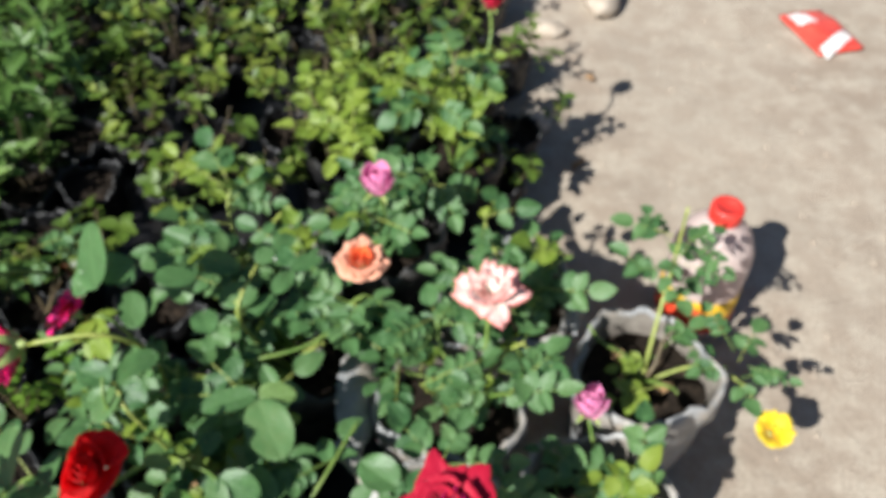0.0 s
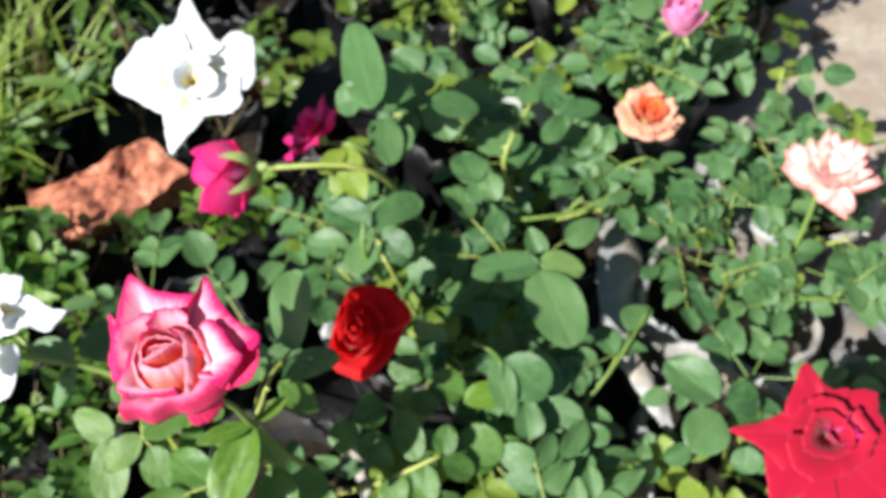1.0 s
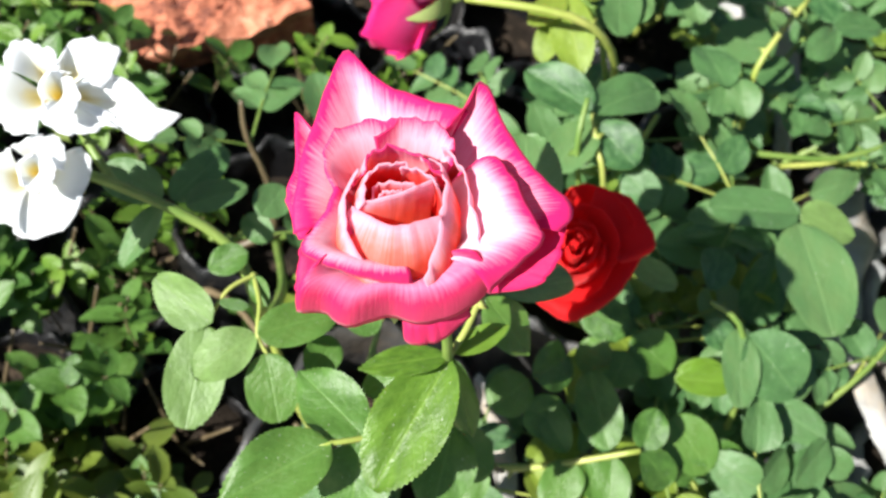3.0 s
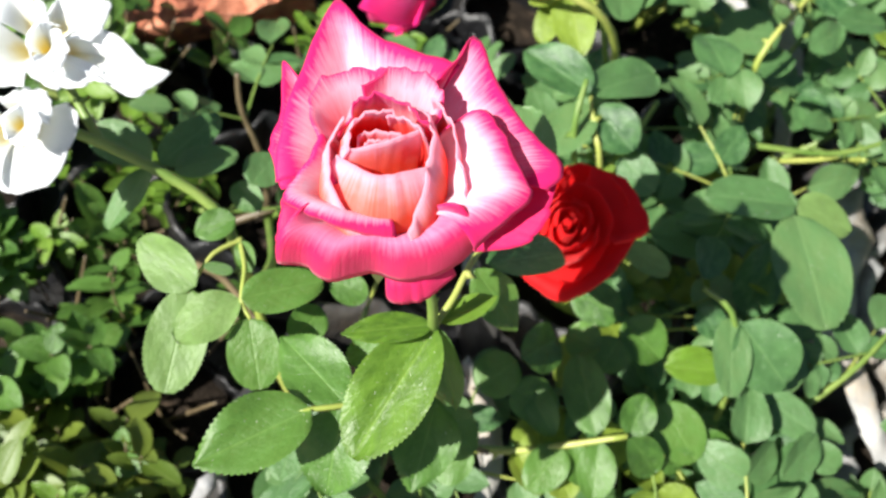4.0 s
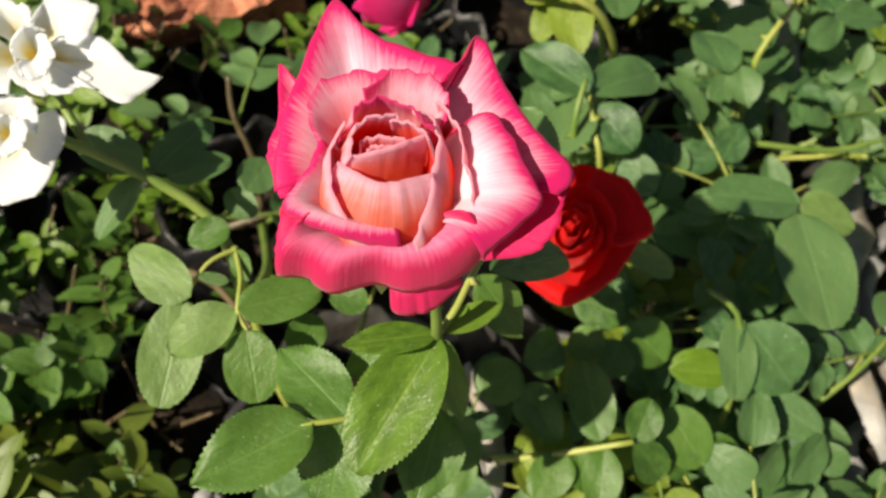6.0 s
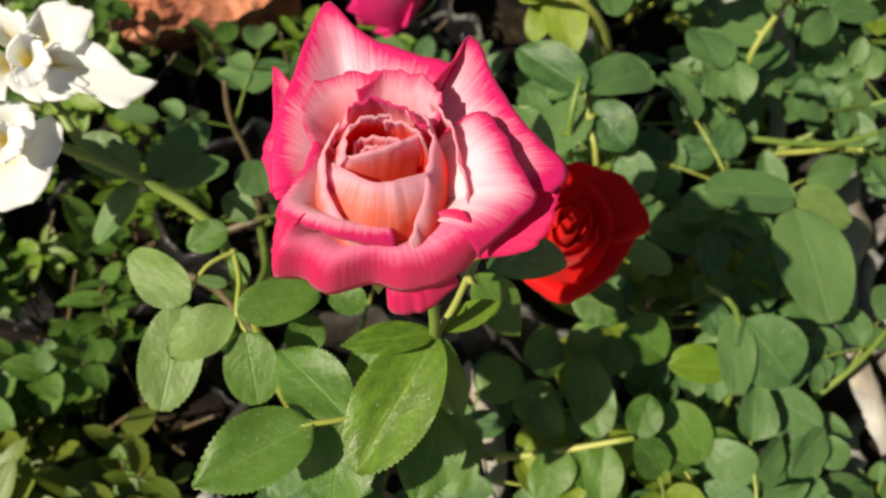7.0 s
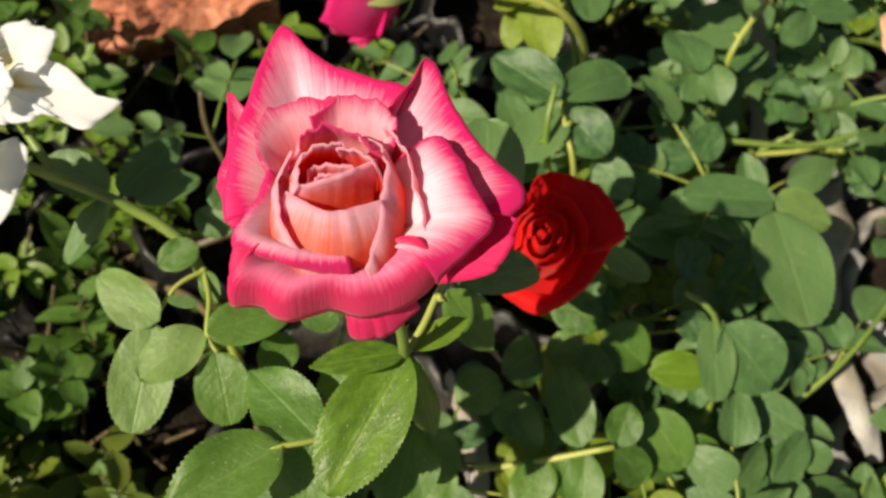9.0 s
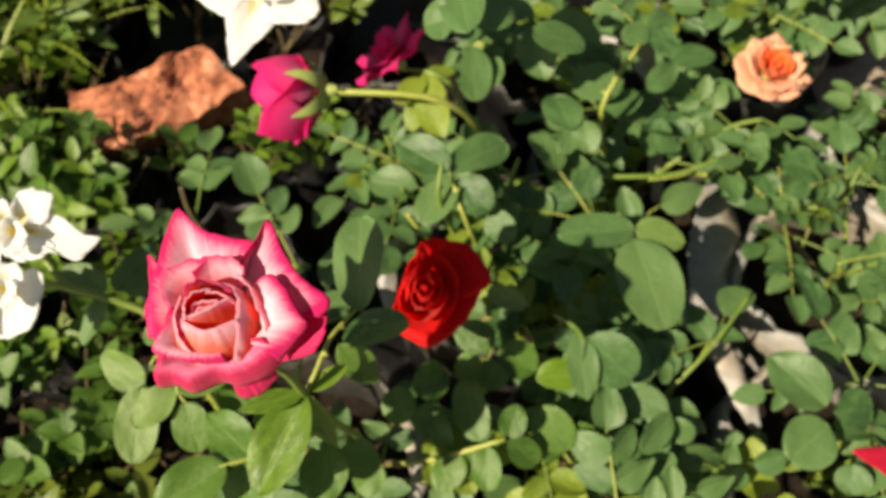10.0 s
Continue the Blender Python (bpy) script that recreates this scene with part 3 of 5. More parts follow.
# ---- ground ----
def ground_mesh():
    xs = np.concatenate([[-400, -60, -12, -4], np.linspace(-2, 3, 90), [5, 12, 60, 400]])
    ys = np.concatenate([[-400, -60, -12, -4], np.linspace(-1, 4, 90), [6, 12, 60, 400]])
    verts, faces = [], []
    for y in ys:
        for x in xs:
            z = 0.012 * noise.noise((2.2 * x, 2.2 * y, 0.3)) + 0.006 * noise.noise((9 * x, 9 * y, 4.0)) - 0.004
            verts.append((x, y, z))
    return mesh_of("ground", verts, grid_faces(len(ys), len(xs)), [GROUND])


solid("ground", ground_mesh(), Matrix(), "bare trodden sandy earth of the nursery yard", "ground", kind="structure")

# ---- planting bags ----
WHITE_BAG = "white polythene grow bag with a rolled grubby rim"
BAGS = {"hero": (-0.475, 0.31, 0.095), "mid": (-0.235, 0.37, 0.09), "red": (-0.345, 0.53, 0.09), "node": (-0.225, 0.69, 0.095), "far": (-0.10, 0.93, 0.10),
        "bigred": (-0.02, 0.40, 0.10), "salmon": (0.0, 0.60, 0.10), "bud": (0.10, 0.80, 0.10), "pink": (0.18, 0.45, 0.09), "yellow": (0.29, 0.648, 0.10), "white": (-0.62, 0.50, 0.075)}
for x, y, r, h, s in ((-0.415, 0.645, 0.08, 0.15, 47), (-0.525, 0.735, 0.068, 0.125, 48), (-0.56, 0.60, 0.06, 0.11, 49), (-0.655, 0.95, 0.06, 0.11, 50), (-0.47, 0.86, 0.065, 0.12, 51)):
    grow_bag((x, y), r, h, BLACK_POLY, "black polythene grow bag with a creased rim", s)
for i, (key, (x, y, r)) in enumerate(BAGS.items()):
    if key == "white":
        grow_bag((x, y), r, 0.16, BLACK_POLY, "black polythene grow bag with a creased rim", 40)
    # white bags below foliage, their walls coloured dark in place of shade
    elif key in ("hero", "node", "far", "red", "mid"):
        grow_bag((x, y), r, 0.20, SHADED_POLY, "white polythene grow bag with its wall coloured dark as shade", 41 + 100 * i)
    else:
        grow_bag((x, y), r, 0.20, WHITE_POLY, WHITE_BAG, 20 + i)

# ---- the bicoloured rose ----
hero_bush = rose_bush("rose bush with one large pink and white bloom", (-0.475, 0.31, 0.15), 0.16, 0.09, 4, 13, 3, top=0.27)
ROSE_AXIS = Vector((-0.09, -0.08, 1.0)).normalized()
ROSE_BASE = Vector((-0.503, 0.283, 0.526))
hero = bloom(hero_bush, ROSE_BASE, ROSE_AXIS, 0, 0.020, label="large open rose, white and peach inside with cerise rims", sepal_from=95, sepal_drop=50)
IN, BUD, BUDBACK = (P_HERO_IN, P_HERO_BACK), (P_HERO_IN, P_HERO_BACK), (P_HERO_MID, P_HERO_BACK)
MID, OUT, LIP = (P_HERO_MID, P_HERO_OUT), (P_HERO_OUT, P_HERO_LIP), (P_HERO_LIP, P_HERO_LIP)
draped(hero, [(-278, 8, 50), (-245, 8, 51), (-210, 10, 50), (-177, 10, 47), (-151, 10, 44)], (6, 2, 25), (22, 20), BUD, ruffle=0.8)
draped(hero, [(26, 12, 47), (37, 11, 49), (64, 9, 50), (103, 7, 49)], (6, 2, 25), (20, 25), IN)
draped(hero, [(-310, 8, 43), (-279, 6, 44), (-233, 6, 44), (-194, 8, 43), (-163, 8, 42)], (5, 10, 60), (1.0, 26), IN, ruffle=0.5)
draped(hero, [(-274, 3, 43), (-221, 3, 44), (-192, 5, 43), (-164, 6, 42)], (3, 10, 60), (1.0, 28), BUD, ruffle=0.4)
draped(hero, [(-166, 13, 42), (-152, 9, 44), (-121, 1, 46), (34, 6, 47), (41, 13, 46)], (13, 6, 60), (1.05, 20), BUD, ruffle=0.5, face=-100)
draped(hero, [(-161, 14, 39), (-134, 10, 41), (-80, 9, 42), (-31, 10, 42), (-3, 14, 41)], (6, 2, 25), (31, 12), BUD, ruffle=0.4)
draped(hero, [(-50, 21, 27), (-26, 17, 37), (13, 14, 43), (50, 16, 47), (74, 14, 49)], (6, 2, 25), (32, 12), BUD, ruffle=0.9)
draped(hero, [(-12, 28, 28), (0, 27, 34), (22, 23, 40), (48, 22, 45), (67, 22, 47)], (6, 2, 25), (34, 10), BUD, ruffle=0.9)
draped(hero, [(43, 14, 48), (72, 13, 51), (111, 13, 51), (141, 15, 49), (164, 13, 46)], (6, 2, 25), (28, 16), BUDBACK, ruffle=1.0)
draped(hero, [(-199, 15, 46), (-167, 16, 42), (-133, 17, 36), (-101, 19, 30), (-75, 19, 24)], (6, 2, 25), (29, 12), BUD, ruffle=0.5)
draped(hero, [(-255, 29, 44), (-235, 30, 44), (-219, 31, 43), (-199, 28, 41), (-181, 21, 38), (-133, 18, 32)], (6, 2, 25), (0.72, 40), MID, ruffle=1.2)
draped(hero, [(52, 22, 43), (67, 28, 45), (84, 28, 46), (105, 27, 46), (126, 22, 45)], (6, 2, 25), (0.78, 40), MID, ruffle=1.0)
draped(hero, [(-183, 20, 39), (-162, 21, 37), (-149, 27, 34), (-142, 31, 31), (-131, 28, 30), (-115, 23, 28), (-89, 20, 25), (-58, 20, 22)], (6, 2, 25), (0.84, 42), OUT, ruffle=0.7)
draped(hero, [(-287, 44, 38), (-270, 41, 38), (-247, 49, 38), (-237, 63, 38), (-218, 44, 36), (-179, 33, 32), (-155, 32, 28)], (7, 1, 45), (0.55, 36), OUT, ruffle=0.8)
draped(hero, [(12, 52, 30), (21, 57, 31), (34, 47, 36), (55, 47, 38), (76, 57, 38), (75, 45, 40), (77, 36, 40)], (7, 1, 40), (0.55, 38), OUT, ruffle=0.6)
draped(hero, [(-19, 36, 20), (-3, 42, 29), (6, 47, 34), (12, 42, 38), (29, 38, 40), (45, 34, 42), (45, 26, 41)], (7, 1, 40), (0.6, 46), OUT, ruffle=0.6)
draped(hero, [(-15, 36, 15), (-7, 47, 19), (-2, 51, 22), (7, 54, 25), (16, 55, 28)], (7, 0, 30), (0.6, 22), LIP, ruffle=0.6)
draped(hero, [(-130, 30, 20), (-130, 35, 15), (-126, 39, 12), (-118, 33, 9), (-103, 31, 6), (-82, 24, 6), (-56, 26, 5), (-34, 30, 7), (-14, 35, 14), (-12, 30, 22)], (7, 2, 50), (0.97, 44), LIP, ruffle=1.1, span=0.7)
draped(hero, [(-66, 24, 2), (-65, 28, -5), (-54, 30, -6), (-41, 32, -4), (-23, 33, 2)], (6, 0, 25), (0.8, 18), LIP, ruffle=0.4)
draped(hero, [(-166, 22, 30), (-157, 29, 24), (-150, 32, 18), (-136, 36, 13), (-130, 35, 12)], (6, 0, 30), (0.7, 22), LIP, ruffle=0.5)
draped(hero, [(-224, 40, 34), (-214, 42, 32), (-214, 53, 30), (-200, 41, 28), (-182, 37, 26), (-174, 35, 24), (-157, 31, 22)], (6, 0, 35), (0.6, 26), OUT, ruffle=0.5)
cane(hero_bush, [(-0.475, 0.31, 0.15), (-0.44, 0.32, 0.26), (-0.458, 0.305, 0.36), (-0.470, 0.291, 0.445), (-0.480, 0.288, 0.485), ROSE_BASE - 0.010 * ROSE_AXIS], 0.0036, 0.0017, STEM, 8)
cane(hero_bush, [(-0.475, 0.31, 0.15), (-0.43, 0.318, 0.22), (-0.387, 0.318, 0.262), (-0.331, 0.334, 0.305)], 0.0036, 0.0018, STEM_YELLOW, 3)
cane(hero_bush, [(-0.470, 0.291, 0.445), (-0.466, 0.303, 0.452), (-0.462, 0.326, 0.455), (-0.452, 0.350, 0.45)], 0.0018, 0.0012, STEM_YELLOW, 2)
cane(hero_bush, [(-0.475, 0.31, 0.15), (-0.53, 0.305, 0.26), (-0.566, 0.326, 0.35), (-0.571, 0.324, 0.398)], 0.0034, 0.0022, STEM_YELLOW, 4)
cane(hero_bush, [(-0.571, 0.324, 0.398), (-0.562, 0.308, 0.404), (-0.557, 0.292, 0.403), (-0.550, 0.286, 0.40)], 0.0014, 0.0010, STEM_YELLOW, 0)
cane(hero_bush, [(-0.571, 0.324, 0.398), (-0.580, 0.312, 0.398), (-0.584, 0.294, 0.392)], 0.0013, 0.0009, STEM_YELLOW, 0)
cane(hero_bush, [(-0.46, 0.30, 0.36), (-0.478, 0.268, 0.410), (-0.494, 0.253, 0.424), (-0.512, 0.244, 0.424)], 0.0014, 0.0012, STEM_YELLOW, 0)
leaflet(hero_bush, (-0.469, 0.291, 0.445), (-0.485, 0.232, 0.425), 0.034, LEAF_FRESH, shape=LARGE)
leaflet(hero_bush, (-0.470, 0.291, 0.447), (-0.505, 0.272, 0.452), 0.014, LEAF_FRESH, shape=POINTED)
leaflet(hero_bush, (-0.468, 0.293, 0.447), (-0.448, 0.312, 0.452), 0.012, LEAF_FRESH, shape=POINTED)
leaflet(hero_bush, (-0.468, 0.292, 0.444), (-0.447, 0.272, 0.410), 0.017, LEAF_HERO, shape=POINTED)
leaflet(hero_bush, (-0.459, 0.331, 0.435), (-0.428, 0.318, 0.415), 0.022, LEAF_HERO, shape=POINTED)
leaflet(hero_bush, (-0.474, 0.297, 0.425), (-0.502, 0.277, 0.410), 0.024, LEAF_HERO, shape=POINTED)
leaflet(hero_bush, (-0.507, 0.246, 0.425), (-0.544, 0.210, 0.420), 0.031, LEAF_HERO, shape=POINTED)
leaflet(hero_bush, (-0.494, 0.253, 0.424), (-0.534, 0.278, 0.415), 0.028, LEAF_HERO, shape=POINTED)
leaflet(hero_bush, (-0.495, 0.252, 0.420), (-0.490, 0.219, 0.400), 0.034, LEAF_HERO, shape=POINTED)
leaflet(hero_bush, (-0.551, 0.286, 0.400), (-0.535, 0.260, 0.385), 0.025, LEAF_HERO)
leaflet(hero_bush, (-0.455, 0.283, 0.390), (-0.452, 0.240, 0.375), 0.032, LEAF_HERO, shape=POINTED)
leaflet(hero_bush, (-0.557, 0.292, 0.405), (-0.525, 0.315, 0.405), 0.022, LEAF_HERO)
leaflet(hero_bush, (-0.581, 0.295, 0.395), (-0.617, 0.308, 0.395), 0.024, LEAF_PALE)
leaflet(hero_bush, (-0.558, 0.293, 0.402), (-0.579, 0.266, 0.400), 0.024, LEAF_PALE)
leaflet(hero_bush, (-0.584, 0.294, 0.392), (-0.577, 0.247, 0.375), 0.029, LEAF_PALE)
leaflet(hero_bush, (-0.570, 0.323, 0.400), (-0.560, 0.309, 0.400), 0.010, LEAF_HERO)
leaflet(hero_bush, (-0.567, 0.306, 0.400), (-0.581, 0.304, 0.400), 0.006, LEAF_HERO)
leaflet(hero_bush, (-0.581, 0.342, 0.385), (-0.598, 0.329, 0.380), 0.017, LEAF_HERO)
leaflet(hero_bush, (-0.523, 0.320, 0.400), (-0.503, 0.316, 0.400), 0.016, LEAF_HERO)
leaflet(hero_bush, (-0.522, 0.312, 0.380), (-0.531, 0.292, 0.380), 0.019, LEAF_HERO)
leaflet(hero_bush, (-0.480, 0.258, 0.370), (-0.492, 0.277, 0.370), 0.019, LEAF_HERO)
leaflet(hero_bush, (-0.514, 0.252, 0.360), (-0.513, 0.230, 0.360), 0.018, LEAF_ROSE)
leaflet(hero_bush, (-0.328, 0.337, 0.300), (-0.325, 0.362, 0.310), 0.022, LEAF_HERO)
leaflet(hero_bush, (-0.328, 0.337, 0.300), (-0.299, 0.326, 0.280), 0.024, LEAF_HERO)
leaflet(hero_bush, (-0.349, 0.330, 0.300), (-0.372, 0.373, 0.310), 0.028, LEAF_HERO)
leaflet(hero_bush, (-0.343, 0.331, 0.290), (-0.337, 0.298, 0.280), 0.024, LEAF_HERO)
leaflet(hero_bush, (-0.362, 0.324, 0.280), (-0.375, 0.294, 0.270), 0.026, LEAF_HERO)
leaflet(hero_bush, (-0.357, 0.326, 0.280), (-0.339, 0.309, 0.270), 0.022, LEAF_HERO)
leaflet(hero_bush, (-0.371, 0.325, 0.290), (-0.400, 0.349, 0.300), 0.022, LEAF_HERO)
leaflet(hero_bush, (-0.308, 0.369, 0.290), (-0.275, 0.344, 0.280), 0.033, LEAF_HERO)
leaflet(hero_bush, (-0.293, 0.346, 0.280), (-0.281, 0.338, 0.270), 0.023, LEAF_HERO)
leaflet(hero_bush, (-0.277, 0.363, 0.280), (-0.248, 0.353, 0.270), 0.024, LEAF_HERO)
leaflet(hero_bush, (-0.450, 0.292, 0.340), (-0.420, 0.286, 0.330), 0.028, LEAF_HERO)
leaflet(hero_bush, (-0.419, 0.296, 0.300), (-0.435, 0.276, 0.290), 0.023, LEAF_HERO)
leaflet(hero_bush, (-0.408, 0.355, 0.310), (-0.425, 0.334, 0.300), 0.029, LEAF_HERO)
leaflet(hero_bush, (-0.407, 0.352, 0.320), (-0.384, 0.380, 0.310), 0.031, LEAF_HERO)
leaflet(hero_bush, (-0.405, 0.341, 0.300), (-0.373, 0.341, 0.290), 0.028, LEAF_HERO)

# ---- the scarlet rose ----
red_bush = rose_bush("rose bush with a scarlet cupped bloom in a white bag", (-0.345, 0.53, 0.15), 0.17, 0.11, 4, 28, 5, top=0.30)
SC = (P_RED, P_RED)
scarlet = bloom(red_bush, (-0.412, 0.410, 0.358), (-0.04, -0.10, 0.99), 0, 0.022, label="scarlet cupped rose", sepal_from=80, sepal_drop=70)
ring(scarlet, 3, 10, 0.033, 0.010, 0.0015, 6, -2, SC, 1, wrap=1.0, curl=0.0, lift=0.004)
draped(scarlet, [(36, 40, 31), (56, 42, 33), (82, 41, 33), (106, 35, 32), (117, 24, 30)], (5, 2, 25), (0.9, 14), SC, ruffle=0.8)
draped(scarlet, [(1, 30, 24), (12, 42, 22), (20, 50, 25), (34, 49, 28), (56, 48, 31), (82, 40, 32)], (5, 2, 25), (0.75, 32), SC, ruffle=0.6)
draped(scarlet, [(-128, 34, 12), (-103, 34, 10), (-75, 38, 9), (-44, 36, 13), (-10, 38, 17), (15, 43, 22)], (5, 2, 25), (0.85, 22), SC, ruffle=0.9)
draped(scarlet, [(-260, 31, 33), (-234, 24, 31), (-194, 18, 28), (-146, 24, 22), (-127, 36, 14)], (5, 2, 25), (0.85, 16), SC, ruffle=0.6)
draped(scarlet, [(-131, 28, 24), (-101, 31, 22), (-72, 32, 22), (-43, 29, 25), (1, 27, 29)], (5, 2, 25), (24, 16), SC, ruffle=0.7)
draped(scarlet, [(-10, 26, 31), (21, 26, 35), (56, 25, 37), (88, 25, 37), (123, 17, 36)], (5, 2, 25), (24, 14), SC, ruffle=0.6)
draped(scarlet, [(-248, 17, 36), (-191, 14, 34), (-141, 21, 31), (-111, 29, 28)], (5, 2, 25), (24, 14), SC, ruffle=0.6)
draped(scarlet, [(-116, 24, 31), (-89, 27, 30), (-61, 24, 31), (-27, 20, 34), (12, 17, 37)], (5, 2, 25), (20, 16), SC, ruffle=0.6)
draped(scarlet, [(-304, 12, 39), (-249, 11, 38), (-182, 11, 37), (-130, 16, 34)], (5, 2, 25), (20, 16), SC, ruffle=0.6)
draped(scarlet, [(-57, 15, 35), (-7, 13, 37), (48, 13, 39), (98, 13, 39)], (5, 2, 25), (18, 18), SC, ruffle=0.5)
draped(scarlet, [(-145, 11, 37), (-111, 16, 35), (-79, 17, 34), (-41, 14, 36)], (5, 2, 25), (15, 18), SC, ruffle=0.5)
draped(scarlet, [(-337, 8, 38), (-276, 7, 39), (-200, 7, 38), (-132, 9, 37)], (5, 2, 25), (14, 18), SC, ruffle=0.4)
draped(scarlet, [(-130, 7, 37), (-93, 10, 36), (-53, 9, 36), (6, 6, 38)], (5, 2, 25), (10, 20), SC, ruffle=0.4)
cane(red_bush, [(-0.345, 0.53, 0.15), (-0.36, 0.50, 0.25), (-0.395, 0.42, 0.33), (-0.412, 0.411, 0.348)], 0.0035, 0.0026, STEM, 6)
cane(red_bush, [(-0.412, 0.536, 0.358), (-0.403, 0.516, 0.350), (-0.391, 0.503, 0.335), (-0.36, 0.50, 0.25)], 0.0014, 0.0024, STEM_YELLOW, 2)
cane(red_bush, [(-0.345, 0.53, 0.15), (-0.385, 0.51, 0.27), (-0.415, 0.505, 0.35), (-0.42, 0.53, 0.375)], 0.003, 0.0018, STEM, 4)
leaflet(red_bush, (-0.413, 0.533, 0.362), (-0.463, 0.557, 0.358), 0.034)
leaflet(red_bush, (-0.412, 0.533, 0.362), (-0.371, 0.579, 0.362), 0.037)
leaflet(red_bush, (-0.409, 0.532, 0.352), (-0.429, 0.489, 0.345), 0.032)
leaflet(red_bush, (-0.406, 0.532, 0.352), (-0.374, 0.510, 0.350), 0.033)
leaflet(red_bush, (-0.374, 0.517, 0.330), (-0.349, 0.498, 0.330), 0.026)
leaflet(red_bush, (-0.420, 0.364, 0.424), (-0.454, 0.331, 0.446), 0.025)
leaflet(red_bush, (-0.448, 0.346, 0.458), (-0.465, 0.414, 0.463), 0.036)
leaflet(red_bush, (-0.365, 0.440, 0.342), (-0.332, 0.434, 0.338), 0.018, LEAF_PALE)
leaflet(red_bush, (-0.367, 0.512, 0.310), (-0.357, 0.532, 0.310), 0.028)
leaflet(red_bush, (-0.350, 0.410, 0.310), (-0.384, 0.414, 0.310), 0.029, LEAF_HERO)
leaflet(red_bush, (-0.344, 0.413, 0.300), (-0.311, 0.400, 0.290), 0.032, LEAF_HERO)
leaflet(red_bush, (-0.356, 0.387, 0.300), (-0.379, 0.391, 0.300), 0.026, LEAF_HERO)
leaflet(red_bush, (-0.346, 0.399, 0.300), (-0.350, 0.377, 0.290), 0.028, LEAF_HERO)

# ---- white roses and the magenta one seen from behind ----
white_bush = rose_bush("rose bush with two white blooms in a black bag", (-0.62, 0.50, 0.12), 0.15, 0.09, 3, 5, 8, top=0.24)
WH = (P_WHITE, P_WHITE)


white_back_bush = rose_bush("slender rose bush with one wide white bloom", (-0.655, 0.95, 0.08), 0.12, 0.06, 2, 4, 28, top=0.2)
back_white = bloom(white_back_bush, (-0.574, 0.587, 0.475), (-0.08, -0.35, 0.92), 0, 0.022, label="fully open white rose with a creamy heart", sepal_from=80)
draped(back_white, [(48, 42, 16), (83, 50, 16), (100, 76, 16), (115, 52, 16), (132, 42, 16)], (4, 1, 30), (0.6, 19), WH, ruffle=1.9)
draped(back_white, [(-17, 40, 13), (-3, 55, 13), (28, 62, 13), (44, 63, 13), (56, 53, 13), (59, 28, 13)], (4, 1, 30), (0.6, 16), WH, ruffle=1.9)
draped(back_white, [(-73, 37, 16), (-40, 50, 16), (-22, 53, 16), (4, 45, 16)], (4, 1, 30), (0.6, 19), WH, ruffle=1.9)
draped(back_white, [(-128, 35, 11), (-106, 52, 11), (-95, 69, 11), (-82, 51, 11), (-50, 36, 11)], (4, 1, 30), (0.6, 14), WH, ruffle=1.9)
draped(back_white, [(-234, 35, 11), (-224, 54, 11), (-209, 60, 11), (-173, 67, 11), (-146, 47, 11), (-114, 38, 11)], (4, 1, 30), (0.6, 14), WH, ruffle=1.9)
draped(back_white, [(99, 33, 15), (112, 49, 15), (123, 56, 15), (148, 48, 15)], (4, 1, 30), (0.6, 18), WH, ruffle=1.9)
draped(back_white, [(104, 19, 24), (161, 14, 24), (240, 18, 24), (289, 27, 24)], (4, 1, 30), (0.6, 27), WH, ruffle=1.9)
draped(back_white, [(-65, 24, 24), (-33, 32, 24), (-6, 28, 24), (42, 17, 24)], (4, 1, 30), (0.6, 27), WH, ruffle=1.9)
draped(back_white, [(28, 26, 26), (75, 21, 26), (119, 13, 26)], (4, 1, 30), (0.6, 29), WH, ruffle=1.9)
ring(back_white, 5, 20, 0.027, 0.026, 0.002, 34, 50, WH, 1, wrap=1.2, curl=0.05, lift=0.002)
cane(white_back_bush, [(-0.655, 0.95, 0.08), (-0.64, 0.86, 0.20), (-0.60, 0.70, 0.37), (-0.574, 0.591, 0.464)], 0.0036, 0.0026, STEM, 5)
near_white = bloom(white_bush, (-0.688, 0.370, 0.430), (-0.10, -0.25, 0.95), 0, 0.022, label="fully open white rose with a creamy heart", sepal_from=80)
draped(near_white, [(-20, 41, 20), (-17, 50, 20), (-16, 61, 20), (-9, 66, 20), (0, 71, 20), (0, 61, 20), (10, 44, 20), (23, 29, 20)], (4, 1, 30), (0.6, 23), WH, ruffle=1.9)
draped(near_white, [(3, 33, 24), (21, 37, 24), (35, 38, 24), (49, 31, 24), (66, 24, 24), (42, 10, 24)], (4, 1, 30), (0.6, 27), WH, ruffle=1.9)
draped(near_white, [(-336, 10, 22), (-284, 12, 22), (-246, 16, 22), (-219, 23, 22), (-169, 16, 22)], (4, 1, 30), (0.6, 25), WH, ruffle=1.9)
draped(near_white, [(-72, 19, 18), (-48, 32, 18), (-28, 39, 18), (-11, 42, 18)], (4, 1, 30), (0.6, 21), WH, ruffle=1.9)
draped(near_white, [(177, 25, 18), (222, 28, 18), (261, 30, 18), (291, 28, 18)], (4, 1, 30), (0.6, 21), WH, ruffle=1.9)
draped(near_white, [(-49, 28, 30), (-36, 34, 30), (-18, 30, 30), (-1, 20, 30)], (4, 1, 30), (0.6, 33), WH, ruffle=1.9)
draped(near_white, [(-49, 26, 31), (-47, 14, 31), (1, 11, 31), (5, 20, 31)], (4, 1, 30), (0.6, 34), WH, ruffle=1.9)
low_white = bloom(white_bush, (-0.687, 0.336, 0.410), (-0.20, -0.35, 0.90), 0, 0.022, label="fully open white rose with a creamy heart", sepal_from=80)
